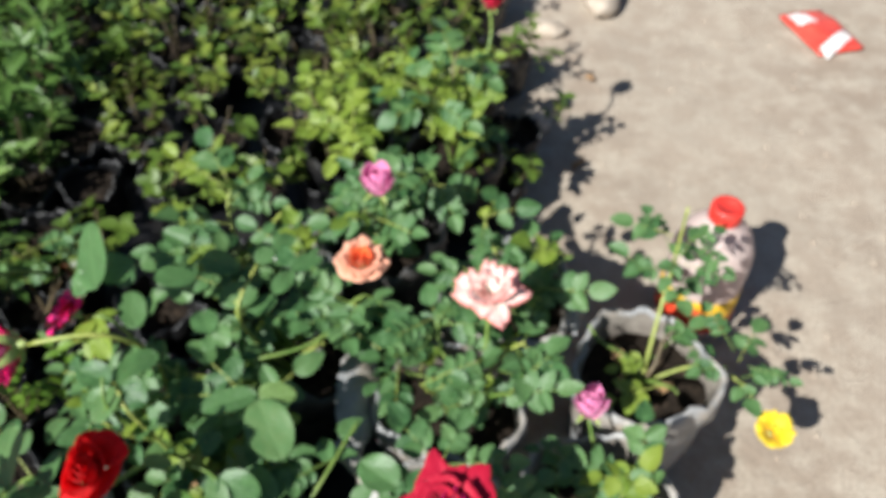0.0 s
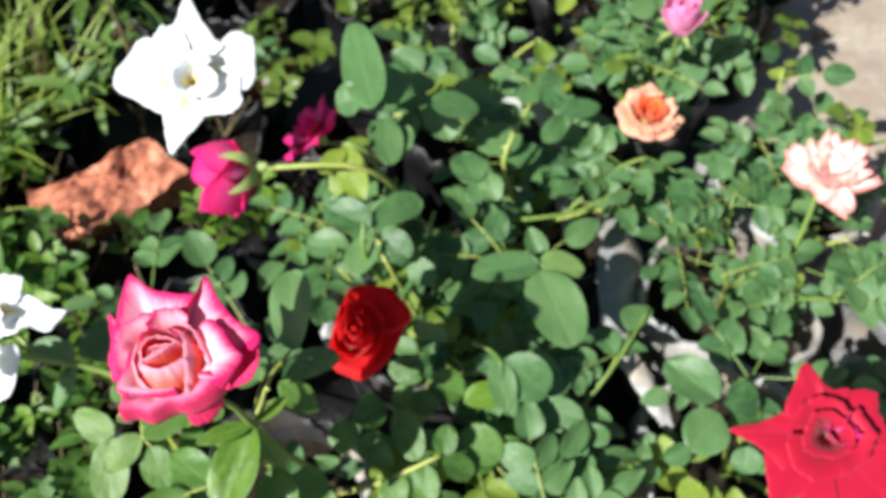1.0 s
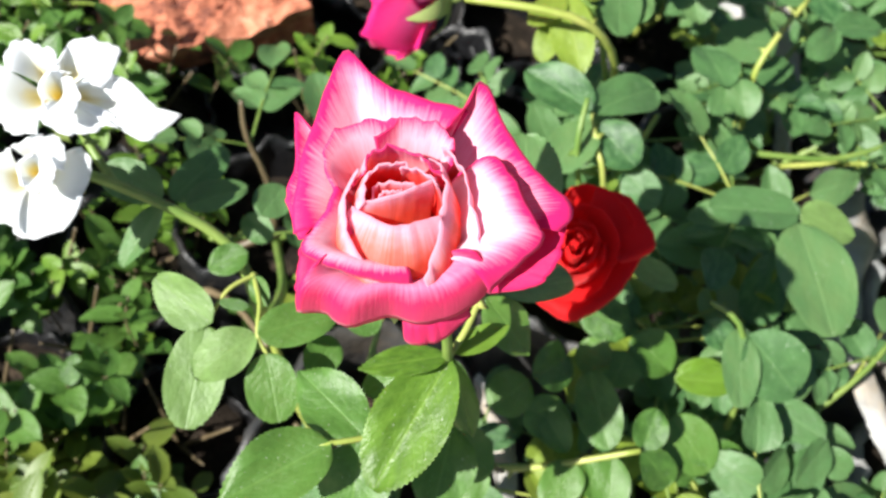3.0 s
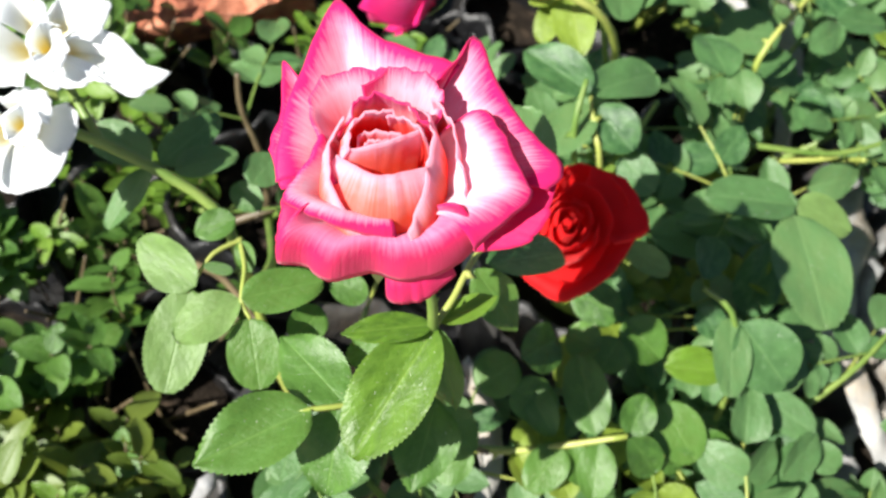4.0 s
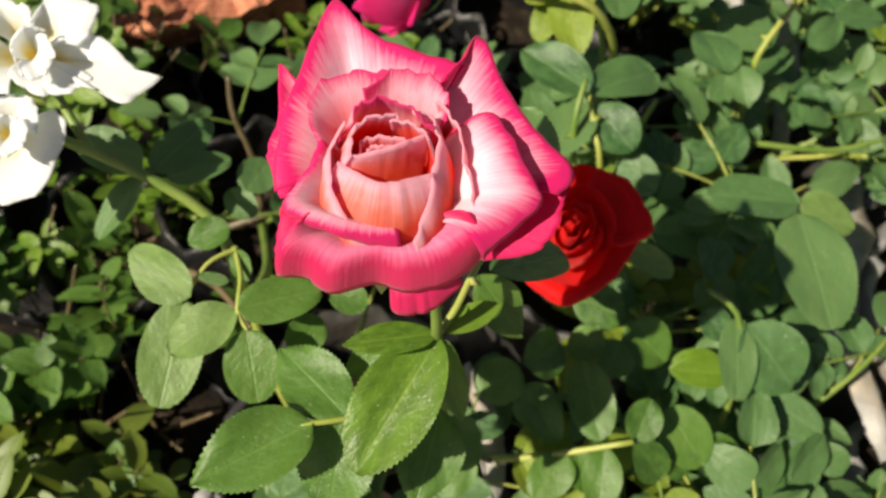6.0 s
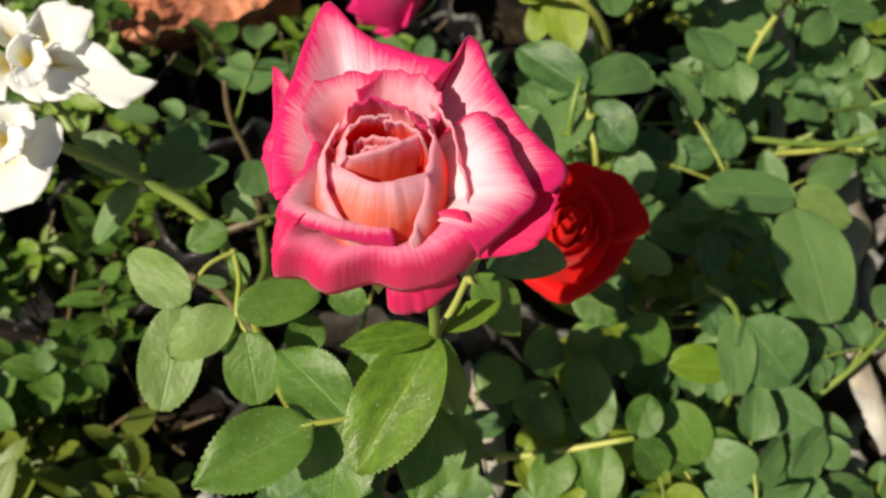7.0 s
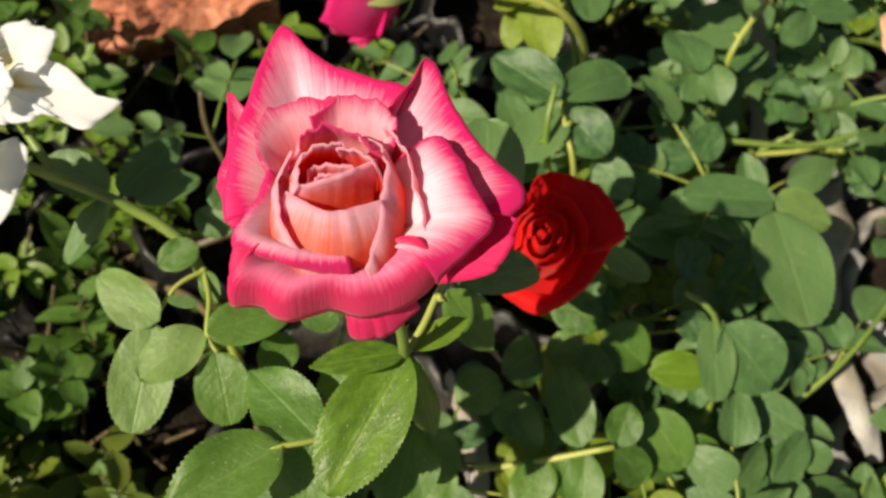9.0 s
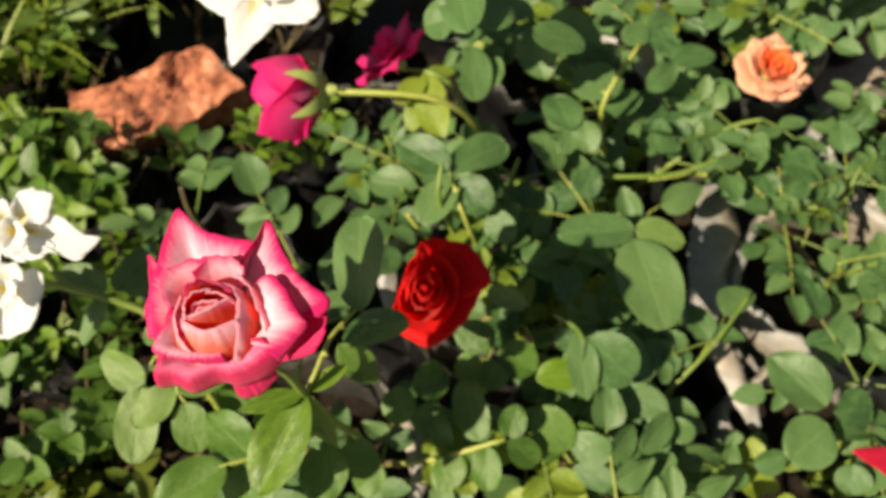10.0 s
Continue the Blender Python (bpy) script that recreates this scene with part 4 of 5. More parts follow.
draped(low_white, [(-75, 31, 10), (-57, 37, 10), (-34, 40, 10), (-8, 36, 10), (17, 34, 10), (33, 30, 10), (33, 21, 10)], (4, 1, 30), (0.6, 13), WH, ruffle=1.9)
draped(low_white, [(4, 28, 20), (36, 27, 20), (56, 18, 20), (111, 8, 20)], (4, 1, 30), (0.6, 23), WH, ruffle=1.9)
draped(low_white, [(134, 11, 14), (200, 18, 14), (267, 26, 14), (295, 34, 14)], (4, 1, 30), (0.6, 17), WH, ruffle=1.9)
draped(low_white, [(-35, 18, 26), (-26, 27, 26), (-8, 30, 26), (12, 25, 26)], (4, 1, 30), (0.6, 29), WH, ruffle=1.9)
draped(low_white, [(-33, 20, 27), (-11, 11, 27), (17, 17, 27), (11, 25, 27)], (4, 1, 30), (0.6, 30), WH, ruffle=1.9)
cane(white_bush, [(-0.565, 0.322, 0.345), (-0.597, 0.350, 0.375), (-0.667, 0.349, 0.402), (-0.687, 0.339, 0.400)], 0.0034, 0.0026, STEM, 3)
cane(white_bush, [(-0.62, 0.50, 0.12), (-0.58, 0.40, 0.24), (-0.565, 0.322, 0.345)], 0.0036, 0.0034, STEM, 3)
cane(white_bush, [(-0.655, 0.350, 0.397), (-0.675, 0.365, 0.405), (-0.688, 0.373, 0.420)], 0.0026, 0.0022, STEM, 1)
leaflet(white_bush, (-0.638, 0.365, 0.375), (-0.675, 0.369, 0.378), 0.025)
leaflet(white_bush, (-0.634, 0.366, 0.372), (-0.619, 0.410, 0.372), 0.021)
leaflet(white_bush, (-0.626, 0.366, 0.370), (-0.600, 0.391, 0.370), 0.019)
leaflet(white_bush, (-0.637, 0.363, 0.372), (-0.648, 0.325, 0.360), 0.019)
leaflet(white_bush, (-0.588, 0.380, 0.360), (-0.583, 0.405, 0.360), 0.022)
leaflet(white_bush, (-0.599, 0.383, 0.350), (-0.580, 0.372, 0.350), 0.017)
leaflet(white_bush, (-0.417, 0.589, 0.465), (-0.452, 0.699, 0.465), 0.042)
leaflet(white_bush, (-0.425, 0.616, 0.455), (-0.387, 0.646, 0.450), 0.047)
leaflet(white_bush, (-0.430, 0.612, 0.455), (-0.455, 0.606, 0.450), 0.033)
leaflet(white_bush, (-0.368, 0.636, 0.430), (-0.320, 0.646, 0.420), 0.031)
crimson_bush = rose_bush("rose bush with two magenta blooms that hang over", (-0.40, 0.62, 0.13), 0.15, 0.10, 3, 12, 9, top=0.30)
MG = (P_MAGENTA, P_MAGENTA)
magenta = bloom(crimson_bush, (-0.528, 0.577, 0.380), (-0.90, -0.12, -0.32), 10, 0.036, label="magenta rose turned away, with pale green sepals", sepal_drop=-46, sepal_from=92, sepal_width=0.009)
ring(magenta, 4, 0, 0.044, 0.048, 0.008, 40, -6, MG, 1, wrap=1.0, curl=0.02, lift=0.007)
ring(magenta, 4, 30, 0.052, 0.066, 0.008, 62, -4, MG, 2, bend=0.9, wrap=1.02, curl=0.04, point=0.04, ruffle=0.0012, lift=0.007)
ring(magenta, 4, 75, 0.054, 0.066, 0.008, 68, 14, MG, 3, bend=0.9, wrap=1.1, curl=0.10, point=0.08, ruffle=0.0018, lift=0.007)
small = bloom(crimson_bush, (-0.478, 0.632, 0.372), (-0.65, 0.1, 0.6), 0, 0.02, label="small crimson rose half hidden by leaves")
ring(small, 4, 0, 0.024, 0.024, 0.004, 20, 20, (P_MAGENTA, P_MAGENTA), 1, wrap=1.05)
ring(small, 5, 0, 0.034, 0.036, 0.006, 55, 95, (P_MAGENTA, P_MAGENTA), 5, wrap=1.4, point=0.1, ruffle=0.002)
ring(small, 5, 30, 0.032, 0.034, 0.006, 40, 70, (P_MAGENTA, P_CRIMSON), 2, wrap=1.3, point=0.1)
cane(crimson_bush, [(-0.40, 0.62, 0.13), (-0.39, 0.61, 0.30), (-0.43, 0.585, 0.385), (-0.517, 0.578, 0.381)], 0.0032, 0.0028, STEM_YELLOW, 3)
cane(crimson_bush, [(-0.39, 0.61, 0.30), (-0.43, 0.62, 0.37), (-0.470, 0.630, 0.365)], 0.0024, 0.0018, STEM, 2)
leaflet(crimson_bush, (-0.451, 0.623, 0.372), (-0.427, 0.565, 0.362), 0.031, LEAF_YOUNG)
leaflet(crimson_bush, (-0.451, 0.621, 0.372), (-0.469, 0.588, 0.368), 0.021, LEAF_YOUNG)
leaflet(crimson_bush, (-0.449, 0.622, 0.372), (-0.425, 0.633, 0.372), 0.015, LEAF_YOUNG)
leaflet(crimson_bush, (-0.454, 0.607, 0.360), (-0.453, 0.576, 0.350), 0.019, LEAF_YOUNG)
leaflet(crimson_bush, (-0.416, 0.667, 0.370), (-0.403, 0.615, 0.360), 0.034)
leaflet(crimson_bush, (-0.366, 0.703, 0.370), (-0.346, 0.656, 0.360), 0.037)
leaflet(crimson_bush, (-0.414, 0.693, 0.380), (-0.439, 0.683, 0.370), 0.031)
leaflet(crimson_bush, (-0.408, 0.702, 0.380), (-0.365, 0.716, 0.380), 0.028)
leaflet(crimson_bush, (-0.391, 0.669, 0.360), (-0.391, 0.635, 0.360), 0.018)

# ---- other roses ----
node_bush = rose_bush("leafy rose bush without blooms in a bag coloured dark as shade", (-0.225, 0.69, 0.15), 0.17, 0.13, 5, 38, 12, top=0.31)
cane(node_bush, [(-0.225, 0.69, 0.15), (-0.255, 0.64, 0.23), (-0.274, 0.617, 0.277), (-0.20, 0.63, 0.29), (-0.15, 0.66, 0.30)], 0.0034, 0.002, STEM, 4)
cane(node_bush, [(-0.225, 0.69, 0.15), (-0.26, 0.66, 0.25), (-0.285, 0.66, 0.33), (-0.26, 0.72, 0.36)], 0.0034, 0.002, STEM_YELLOW, 4)
leaflet(node_bush, (-0.247, 0.523, 0.328), (-0.212, 0.449, 0.318), 0.056)
leaflet(node_bush, (-0.247, 0.530, 0.330), (-0.312, 0.513, 0.332), 0.035)
leaflet(node_bush, (-0.246, 0.534, 0.330), (-0.200, 0.532, 0.322), 0.028, LEAF_PALE)
leaflet(node_bush, (-0.268, 0.525, 0.280), (-0.329, 0.503, 0.280), 0.037)
leaflet(node_bush, (-0.239, 0.524, 0.290), (-0.252, 0.464, 0.280), 0.037)
leaflet(node_bush, (-0.260, 0.548, 0.270), (-0.240, 0.519, 0.270), 0.032)
leaflet(node_bush, (-0.271, 0.444, 0.300), (-0.254, 0.396, 0.285), 0.024)
leaflet(node_bush, (-0.259, 0.444, 0.300), (-0.220, 0.411, 0.285), 0.039)
leaflet(node_bush, (-0.273, 0.401, 0.300), (-0.312, 0.391, 0.300), 0.021, LEAF_FRESH)
leaflet(node_bush, (-0.284, 0.450, 0.295), (-0.265, 0.433, 0.290), 0.023)
leaflet(node_bush, (-0.258, 0.468, 0.270), (-0.287, 0.485, 0.270), 0.032)
leaflet(node_bush, (-0.207, 0.446, 0.280), (-0.245, 0.398, 0.280), 0.027)
leaflet(node_bush, (-0.197, 0.391, 0.280), (-0.243, 0.407, 0.280), 0.026)
leaflet(node_bush, (-0.218, 0.353, 0.280), (-0.193, 0.392, 0.280), 0.022)
leaflet(node_bush, (-0.312, 0.617, 0.340), (-0.333, 0.660, 0.340), 0.036)
leaflet(node_bush, (-0.264, 0.707, 0.320), (-0.315, 0.691, 0.320), 0.038)
leaflet(node_bush, (-0.303, 0.631, 0.340), (-0.293, 0.601, 0.335), 0.026)
leaflet(node_bush, (-0.307, 0.622, 0.335), (-0.319, 0.598, 0.330), 0.019)
leaflet(node_bush, (-0.346, 0.761, 0.330), (-0.292, 0.739, 0.330), 0.036)
leaflet(node_bush, (-0.241, 0.712, 0.300), (-0.280, 0.680, 0.300), 0.027)
mid_bush = rose_bush("leafy rose bush without blooms in a white bag", (-0.235, 0.37, 0.15), 0.13, 0.11, 4, 32, 14, top=0.26)
cane(mid_bush, [(-0.235, 0.37, 0.15), (-0.25, 0.40, 0.25), (-0.283, 0.42, 0.33), (-0.31, 0.43, 0.34)], 0.003, 0.0016, STEM, 3)
leaflet(mid_bush, (-0.286, 0.423, 0.330), (-0.273, 0.377, 0.315), 0.026)
leaflet(mid_bush, (-0.279, 0.421, 0.330), (-0.236, 0.397, 0.315), 0.044)
leaflet(mid_bush, (-0.277, 0.402, 0.300), (-0.311, 0.396, 0.300), 0.024, LEAF_FRESH)
leaflet(mid_bush, (-0.303, 0.428, 0.320), (-0.283, 0.416, 0.315), 0.020)
leaflet(mid_bush, (-0.193, 0.391, 0.270), (-0.237, 0.404, 0.270), 0.033)
leaflet(mid_bush, (-0.198, 0.386, 0.270), (-0.210, 0.350, 0.265), 0.026)
leaflet(mid_bush, (-0.194, 0.388, 0.270), (-0.170, 0.377, 0.265), 0.022)
leaflet(mid_bush, (-0.216, 0.358, 0.270), (-0.255, 0.330, 0.270), 0.033)
side_rng = random.Random(77)
side_line = cane(mid_bush, [(-0.235, 0.37, 0.15), (-0.20, 0.41, 0.23), (-0.16, 0.46, 0.27), (-0.125, 0.52, 0.28)], 0.003, 0.0016, STEM, 3)[1]
for k in range(5):
    at = side_line[int(len(side_line) * (0.35 + 0.10 * k)) - 1]
    turn = 2.4 * k + side_rng.uniform(-0.4, 0.4)
    compound(mid_bush, frame_at(at, (math.cos(turn), math.sin(turn), side_rng.uniform(-0.2, 0.2)), (side_rng.uniform(-0.4, 0.2), side_rng.uniform(-0.5, 0.1), 1.0)), side_rng)
bigred_bush = rose_bush("rose bush with a wide deep red bloom in a white bag", (-0.02, 0.40, 0.15), 0.15, 0.10, 4, 36, 15, top=0.29)
CR = (P_CRIMSON, P_CRIMSON)
wide_red = bloom(bigred_bush, (-0.022, 0.347, 0.385), (0.02, -0.20, 0.97), 0, 0.024, label="wide deep red rose with pointed petals", sepal_from=80)
draped(wide_red, [(63, 42, 13), (92, 40, 13), (105, 61, 13), (132, 45, 13), (163, 42, 13)], (4, 1, 30), (0.6, 16), CR, ruffle=1.8)
draped(wide_red, [(-10, 50, 10), (22, 48, 10), (45, 57, 10), (76, 34, 10)], (4, 1, 30), (0.6, 13), CR, ruffle=1.8)
draped(wide_red, [(142, 35, 9), (173, 55, 9), (182, 82, 9), (194, 61, 9), (218, 53, 9)], (4, 1, 30), (0.6, 12), CR, ruffle=1.8)
draped(wide_red, [(-167, 57, 7), (-146, 65, 7), (-132, 77, 7), (-118, 57, 7), (-88, 56, 7)], (4, 1, 30), (0.6, 10), CR, ruffle=1.8)
draped(wide_red, [(-104, 56, 6), (-64, 62, 6), (-29, 62, 6), (-3, 58, 6)], (4, 1, 30), (0.6, 9), CR, ruffle=1.8)
draped(wide_red, [(52, 21, 26), (102, 27, 26), (144, 36, 26), (178, 41, 26)], (4, 1, 30), (0.6, 29), CR, ruffle=1.8)
draped(wide_red, [(-95, 34, 24), (-52, 29, 24), (2, 28, 24), (53, 28, 24)], (4, 1, 30), (0.6, 27), CR, ruffle=1.8)
draped(wide_red, [(-173, 42, 22), (-145, 50, 22), (-121, 46, 22), (-82, 33, 22)], (4, 1, 30), (0.6, 25), CR, ruffle=1.8)
draped(wide_red, [(-302, 4, 34), (-242, 15, 34), (-202, 27, 34), (-175, 33, 34)], (4, 1, 30), (0.6, 37), CR, ruffle=1.8)
draped(wide_red, [(-140, 35, 32), (-112, 25, 32), (-57, 12, 32), (55, 9, 32)], (4, 1, 30), (0.6, 35), CR, ruffle=1.8)
draped(wide_red, [(-196, 26, 33), (-174, 34, 33), (-156, 39, 33), (-137, 35, 33)], (4, 1, 30), (0.6, 36), CR, ruffle=1.8)
ring(wide_red, 5, 0, 0.026, 0.016, 0.003, 20, 20, (P_MAGENTA, P_CRIMSON), 1, wrap=1.1, lift=0.006, ruffle=0.0015)
cane(bigred_bush, [(-0.02, 0.40, 0.15), (-0.01, 0.39, 0.26), (-0.022, 0.349, 0.374)], 0.0036, 0.0028, STEM, 6)
leaflet(bigred_bush, (-0.077, 0.410, 0.310), (-0.122, 0.447, 0.310), 0.044)
leaflet(bigred_bush, (-0.071, 0.407, 0.310), (-0.035, 0.417, 0.310), 0.035)
leaflet(bigred_bush, (-0.076, 0.394, 0.310), (-0.106, 0.362, 0.305), 0.043)
leaflet(bigred_bush, (-0.053, 0.370, 0.300), (-0.050, 0.347, 0.290), 0.028)
salmon_bush = rose_bush("rose bush with a salmon pink bloom in a white bag", (0.0, 0.60, 0.15), 0.15, 0.11, 5, 38, 17, size=0.85, top=0.31)
SA = (P_SALMON, P_SALMON)
salmon = bloom(salmon_bush, (0.047, 0.650, 0.365), (0.05, -0.15, 1.0), 0, 0.02, label="loose salmon pink rose, pale at the heart")
ring(salmon, 7, 12, 0.030, 0.026, 0.004, 38, 52, SA, 8, wrap=1.2, lift=0.004, ruffle=0.0025, jitter=2.4)
ring(salmon, 5, 0, 0.024, 0.022, 0.003, 25, 45, SA, 1, wrap=1.1, lift=0.004, ruffle=0.0028, jitter=2.4)
ring(salmon, 6, 20, 0.038, 0.034, 0.005, 45, 70, SA, 2, wrap=1.5, point=0.05, lift=0.002, ruffle=0.0028, jitter=2.4)
ring(salmon, 7, 40, 0.043, 0.040, 0.006, 58, 100, SA, 3, wrap=1.8, point=0.1, ruffle=0.0028, jitter=2.4)
cane(salmon_bush, [(0.0, 0.60, 0.15), (0.04, 0.61, 0.26), (0.047, 0.648, 0.355)], 0.0034, 0.0026, STEM, 5)
rose_bush("leafy rose bush with pale green leaves in a black bag", (-0.34, 0.88, 0.12), 0.18, 0.13, 5, 30, 33, size=0.95, young=0.15)
grow_bag((-0.34, 0.88), 0.085, 0.17, BLACK_POLY, "black polythene grow bag with a creased rim", 46)
rose_bush("rose bush in a white bag beside the bare earth", (0.10, 0.80, 0.15), 0.17, 0.11, 4, 34, 18, size=0.85, top=0.33)
far_bush = rose_bush("rose bush with an orange bloom and a pink bud", (-0.10, 0.93, 0.15), 0.18, 0.11, 4, 36, 19, size=0.9, top=0.36)
orange = bloom(far_bush, (-0.122, 0.748, 0.322), (0.0, -0.2, 0.97), 0, 0.018, label="small orange rose with peach outer petals")
ring(orange, 5, 70, 0.024, 0.026, 0.0065, 28, 20, (P_ORANGE, P_ORANGE), 9, wrap=1.05, lift=0.006)
ring(orange, 4, 0, 0.018, 0.014, 0.002, 15, 5, (P_ORANGE, P_ORANGE), 1, wrap=1.0, lift=0.007)
ring(orange, 5, 40, 0.022, 0.022, 0.005, 22, 25, (P_ORANGE, P_PEACH), 2, wrap=1.05, lift=0.006)
ring(orange, 6, 10, 0.028, 0.036, 0.007, 36, 48, (P_PEACH, P_PEACH), 3, wrap=1.3, ruffle=0.0015, lift=0.001)
ring(orange, 8, 15, 0.029, 0.030, 0.007, 44, 62, (P_PEACH, P_PEACH), 12, wrap=1.4, ruffle=0.003, jitter=2.0)
ring(orange, 8, 40, 0.033, 0.040, 0.007, 52, 92, (P_PEACH, P_PEACH), 4, wrap=1.5, ruffle=0.0015)
cane(far_bush, [(-0.10, 0.93, 0.15), (-0.11, 0.84, 0.24), (-0.122, 0.76, 0.30), (-0.122, 0.749, 0.31)], 0.0032, 0.0022, STEM, 4)

leaflet(far_bush, (-0.219, 0.742, 0.330), (-0.242, 0.781, 0.330), 0.026)
leaflet(far_bush, (-0.222, 0.737, 0.330), (-0.176, 0.755, 0.330), 0.026)
leaflet(far_bush, (-0.217, 0.732, 0.330), (-0.240, 0.694, 0.330), 0.025)
leaflet(far_bush, (-0.245, 0.770, 0.330), (-0.271, 0.755, 0.330), 0.026)
leaflet(far_bush, (-0.247, 0.775, 0.330), (-0.219, 0.801, 0.330), 0.026)

def rose_bud(bush, base, axis, scale, mats, label):
    head = bloom(bush, base, axis, 0, 0.018 * scale, label=label, sepal_drop=60)
    ring(head, 3, 0, 0.034 * scale, 0.024 * scale, 0.005, 22, -14, mats, 1, wrap=1.0, curl=0.0)
    ring(head, 4, 40, 0.034 * scale, 0.034 * scale, 0.007, 30, -6, mats, 2, wrap=1.05, curl=0.03, point=0.06)
    ring(head, 3, 80, 0.030 * scale, 0.032 * scale, 0.007, 40, 14, mats, 3, wrap=1.1, curl=0.08, point=0.08)


RO = (P_ROSE, P_ROSE)
rose_bud(far_bush, (-0.094, 0.836, 0.378), (-0.12, -0.05, 1.0), 1.35, RO, "half-open light pink rosebud")
cane(far_bush, [(-0.10, 0.93, 0.15), (-0.08, 0.88, 0.25), (-0.088, 0.84, 0.33), (-0.093, 0.836, 0.367)], 0.0032, 0.0024, STEM, 4)
back_bush = rose_bush("tall light green rose bush with a red bud", (0.04, 1.16, 0.13), 0.24, 0.12, 5, 30, 31, young=0.6)
grow_bag((0.04, 1.16), 0.085, 0.18, BLACK_POLY, "black polythene grow bag with a creased rim", 44)
cane(back_bush, [(0.04, 1.16, 0.13), (0.07, 1.18, 0.28), (0.10, 1.22, 0.38), (0.103, 1.265, 0.41)], 0.0034, 0.0022, STEM, 4)
rose_bush("young rose bush with yellowish green leaves", (-0.16, 1.20, 0.12), 0.17, 0.09, 4, 22, 32, young=1.0)
grow_bag((-0.16, 1.20), 0.08, 0.16, BLACK_POLY, "black polythene grow bag with a creased rim", 45)
rose_bud(back_bush, (0.103, 1.268, 0.415), (0.1, 0.1, 1.0), 1.1, (P_CRIMSON, P_CRIMSON), "deep red rosebud")
pink_bush = rose_bush("rose bush with a pink bud in a white bag", (0.18, 0.45, 0.15), 0.11, 0.07, 4, 15, 21, size=0.85, top=0.26)
rose_bud(pink_bush, (0.178, 0.537, 0.250), (-0.1, 0.1, 1.0), 1.2, RO, "small pink rosebud")
cane(pink_bush, [(0.18, 0.45, 0.15), (0.185, 0.50, 0.20), (0.178, 0.536, 0.24)], 0.003, 0.0022, STEM, 3)
yellow_bush = rose_bush("young rose bush with a yellow bloom hanging out of its bag", (0.29, 0.648, 0.15), 0.10, 0.12, 3, 3, 22, size=0.85)
for i in range(11):
    w = 2.4 * i
    compound(yellow_bush, frame_at((0.335 + 0.012 * math.cos(w), 0.76 + 0.012 * math.sin(w), 0.24 + 0.012 * i), (math.cos(w), math.sin(w), 0.1), (0, -0.2, 1)) @ Matrix.Scale(0.75, 4), random.Random(i))
for i in range(7):
    w = 2.4 * i
    compound(yellow_bush, frame_at((0.42 + 0.015 * math.cos(w), 0.64 + 0.015 * math.sin(w), 0.17 + 0.008 * i), (math.cos(w), math.sin(w), 0.1), (0, -0.2, 1)) @ Matrix.Scale(0.75, 4), random.Random(i))
cane(yellow_bush, [(0.29, 0.648, 0.15), (0.31, 0.70, 0.22), (0.335, 0.76, 0.30), (0.335, 0.77, 0.40)], 0.0034, 0.002, STEM_YELLOW, 5)
cane(yellow_bush, [(0.29, 0.648, 0.15), (0.37, 0.65, 0.19), (0.43, 0.62, 0.18), (0.455, 0.56, 0.155)], 0.0028, 0.002, STEM_YELLOW, 3)
yellow = bloom(yellow_bush, (0.457, 0.552, 0.158), (0.05, -0.25, 0.95), 0, 0.014, label="bright yellow open bloom")
ring(yellow, 4, 0, 0.014, 0.014, 0.002, 25, 30, (P_YELLOW, P_YELLOW), 1, wrap=1.1, lift=0.002)
ring(yellow, 6, 30, 0.029, 0.036, 0.005, 42, 80, (P_YELLOW, P_YELLOW), 2, wrap=1.4, ruffle=0.0018, notch=0.04, fall=(0.22, 3.0))

# ---- black seedling bags and their plants ----
def blade_mesh(mat, width, seed):
    v, f, uv = leaf_grid(1, width, 0.35, 0.05 + 0.06 * seed, 0, 0.02, seed, 7, 3, 0.55, 0.7)
    return mesh_of("leaf", v, f, [mat], uv)


SMALL = ([blade_mesh(LEAF_SMALL, 0.52, s) for s in range(3)], 0.031, (0.0, 0.7), 0.06, 9)
ROUND_KIND = ([blade_mesh(LEAF_SMALL, 0.66, s) for s in range(3)], 0.034, (0.0, 0.6), 0.05, 8)
LANCE = ([blade_mesh(LEAF_LANCE, 0.28, s) for s in range(3)], 0.066, (0.0, 0.8), 0.08, 9)


SMALL_NEAR = ([blade_mesh(LEAF_FRESH, 0.50, s) for s in range(3)], 0.028, (0.0, 0.7), 0.06, 9)
ROUND_NEAR = ([blade_mesh(LEAF_HERO, 0.64, s) for s in range(3)], 0.032, (0.0, 0.6), 0.05, 8)


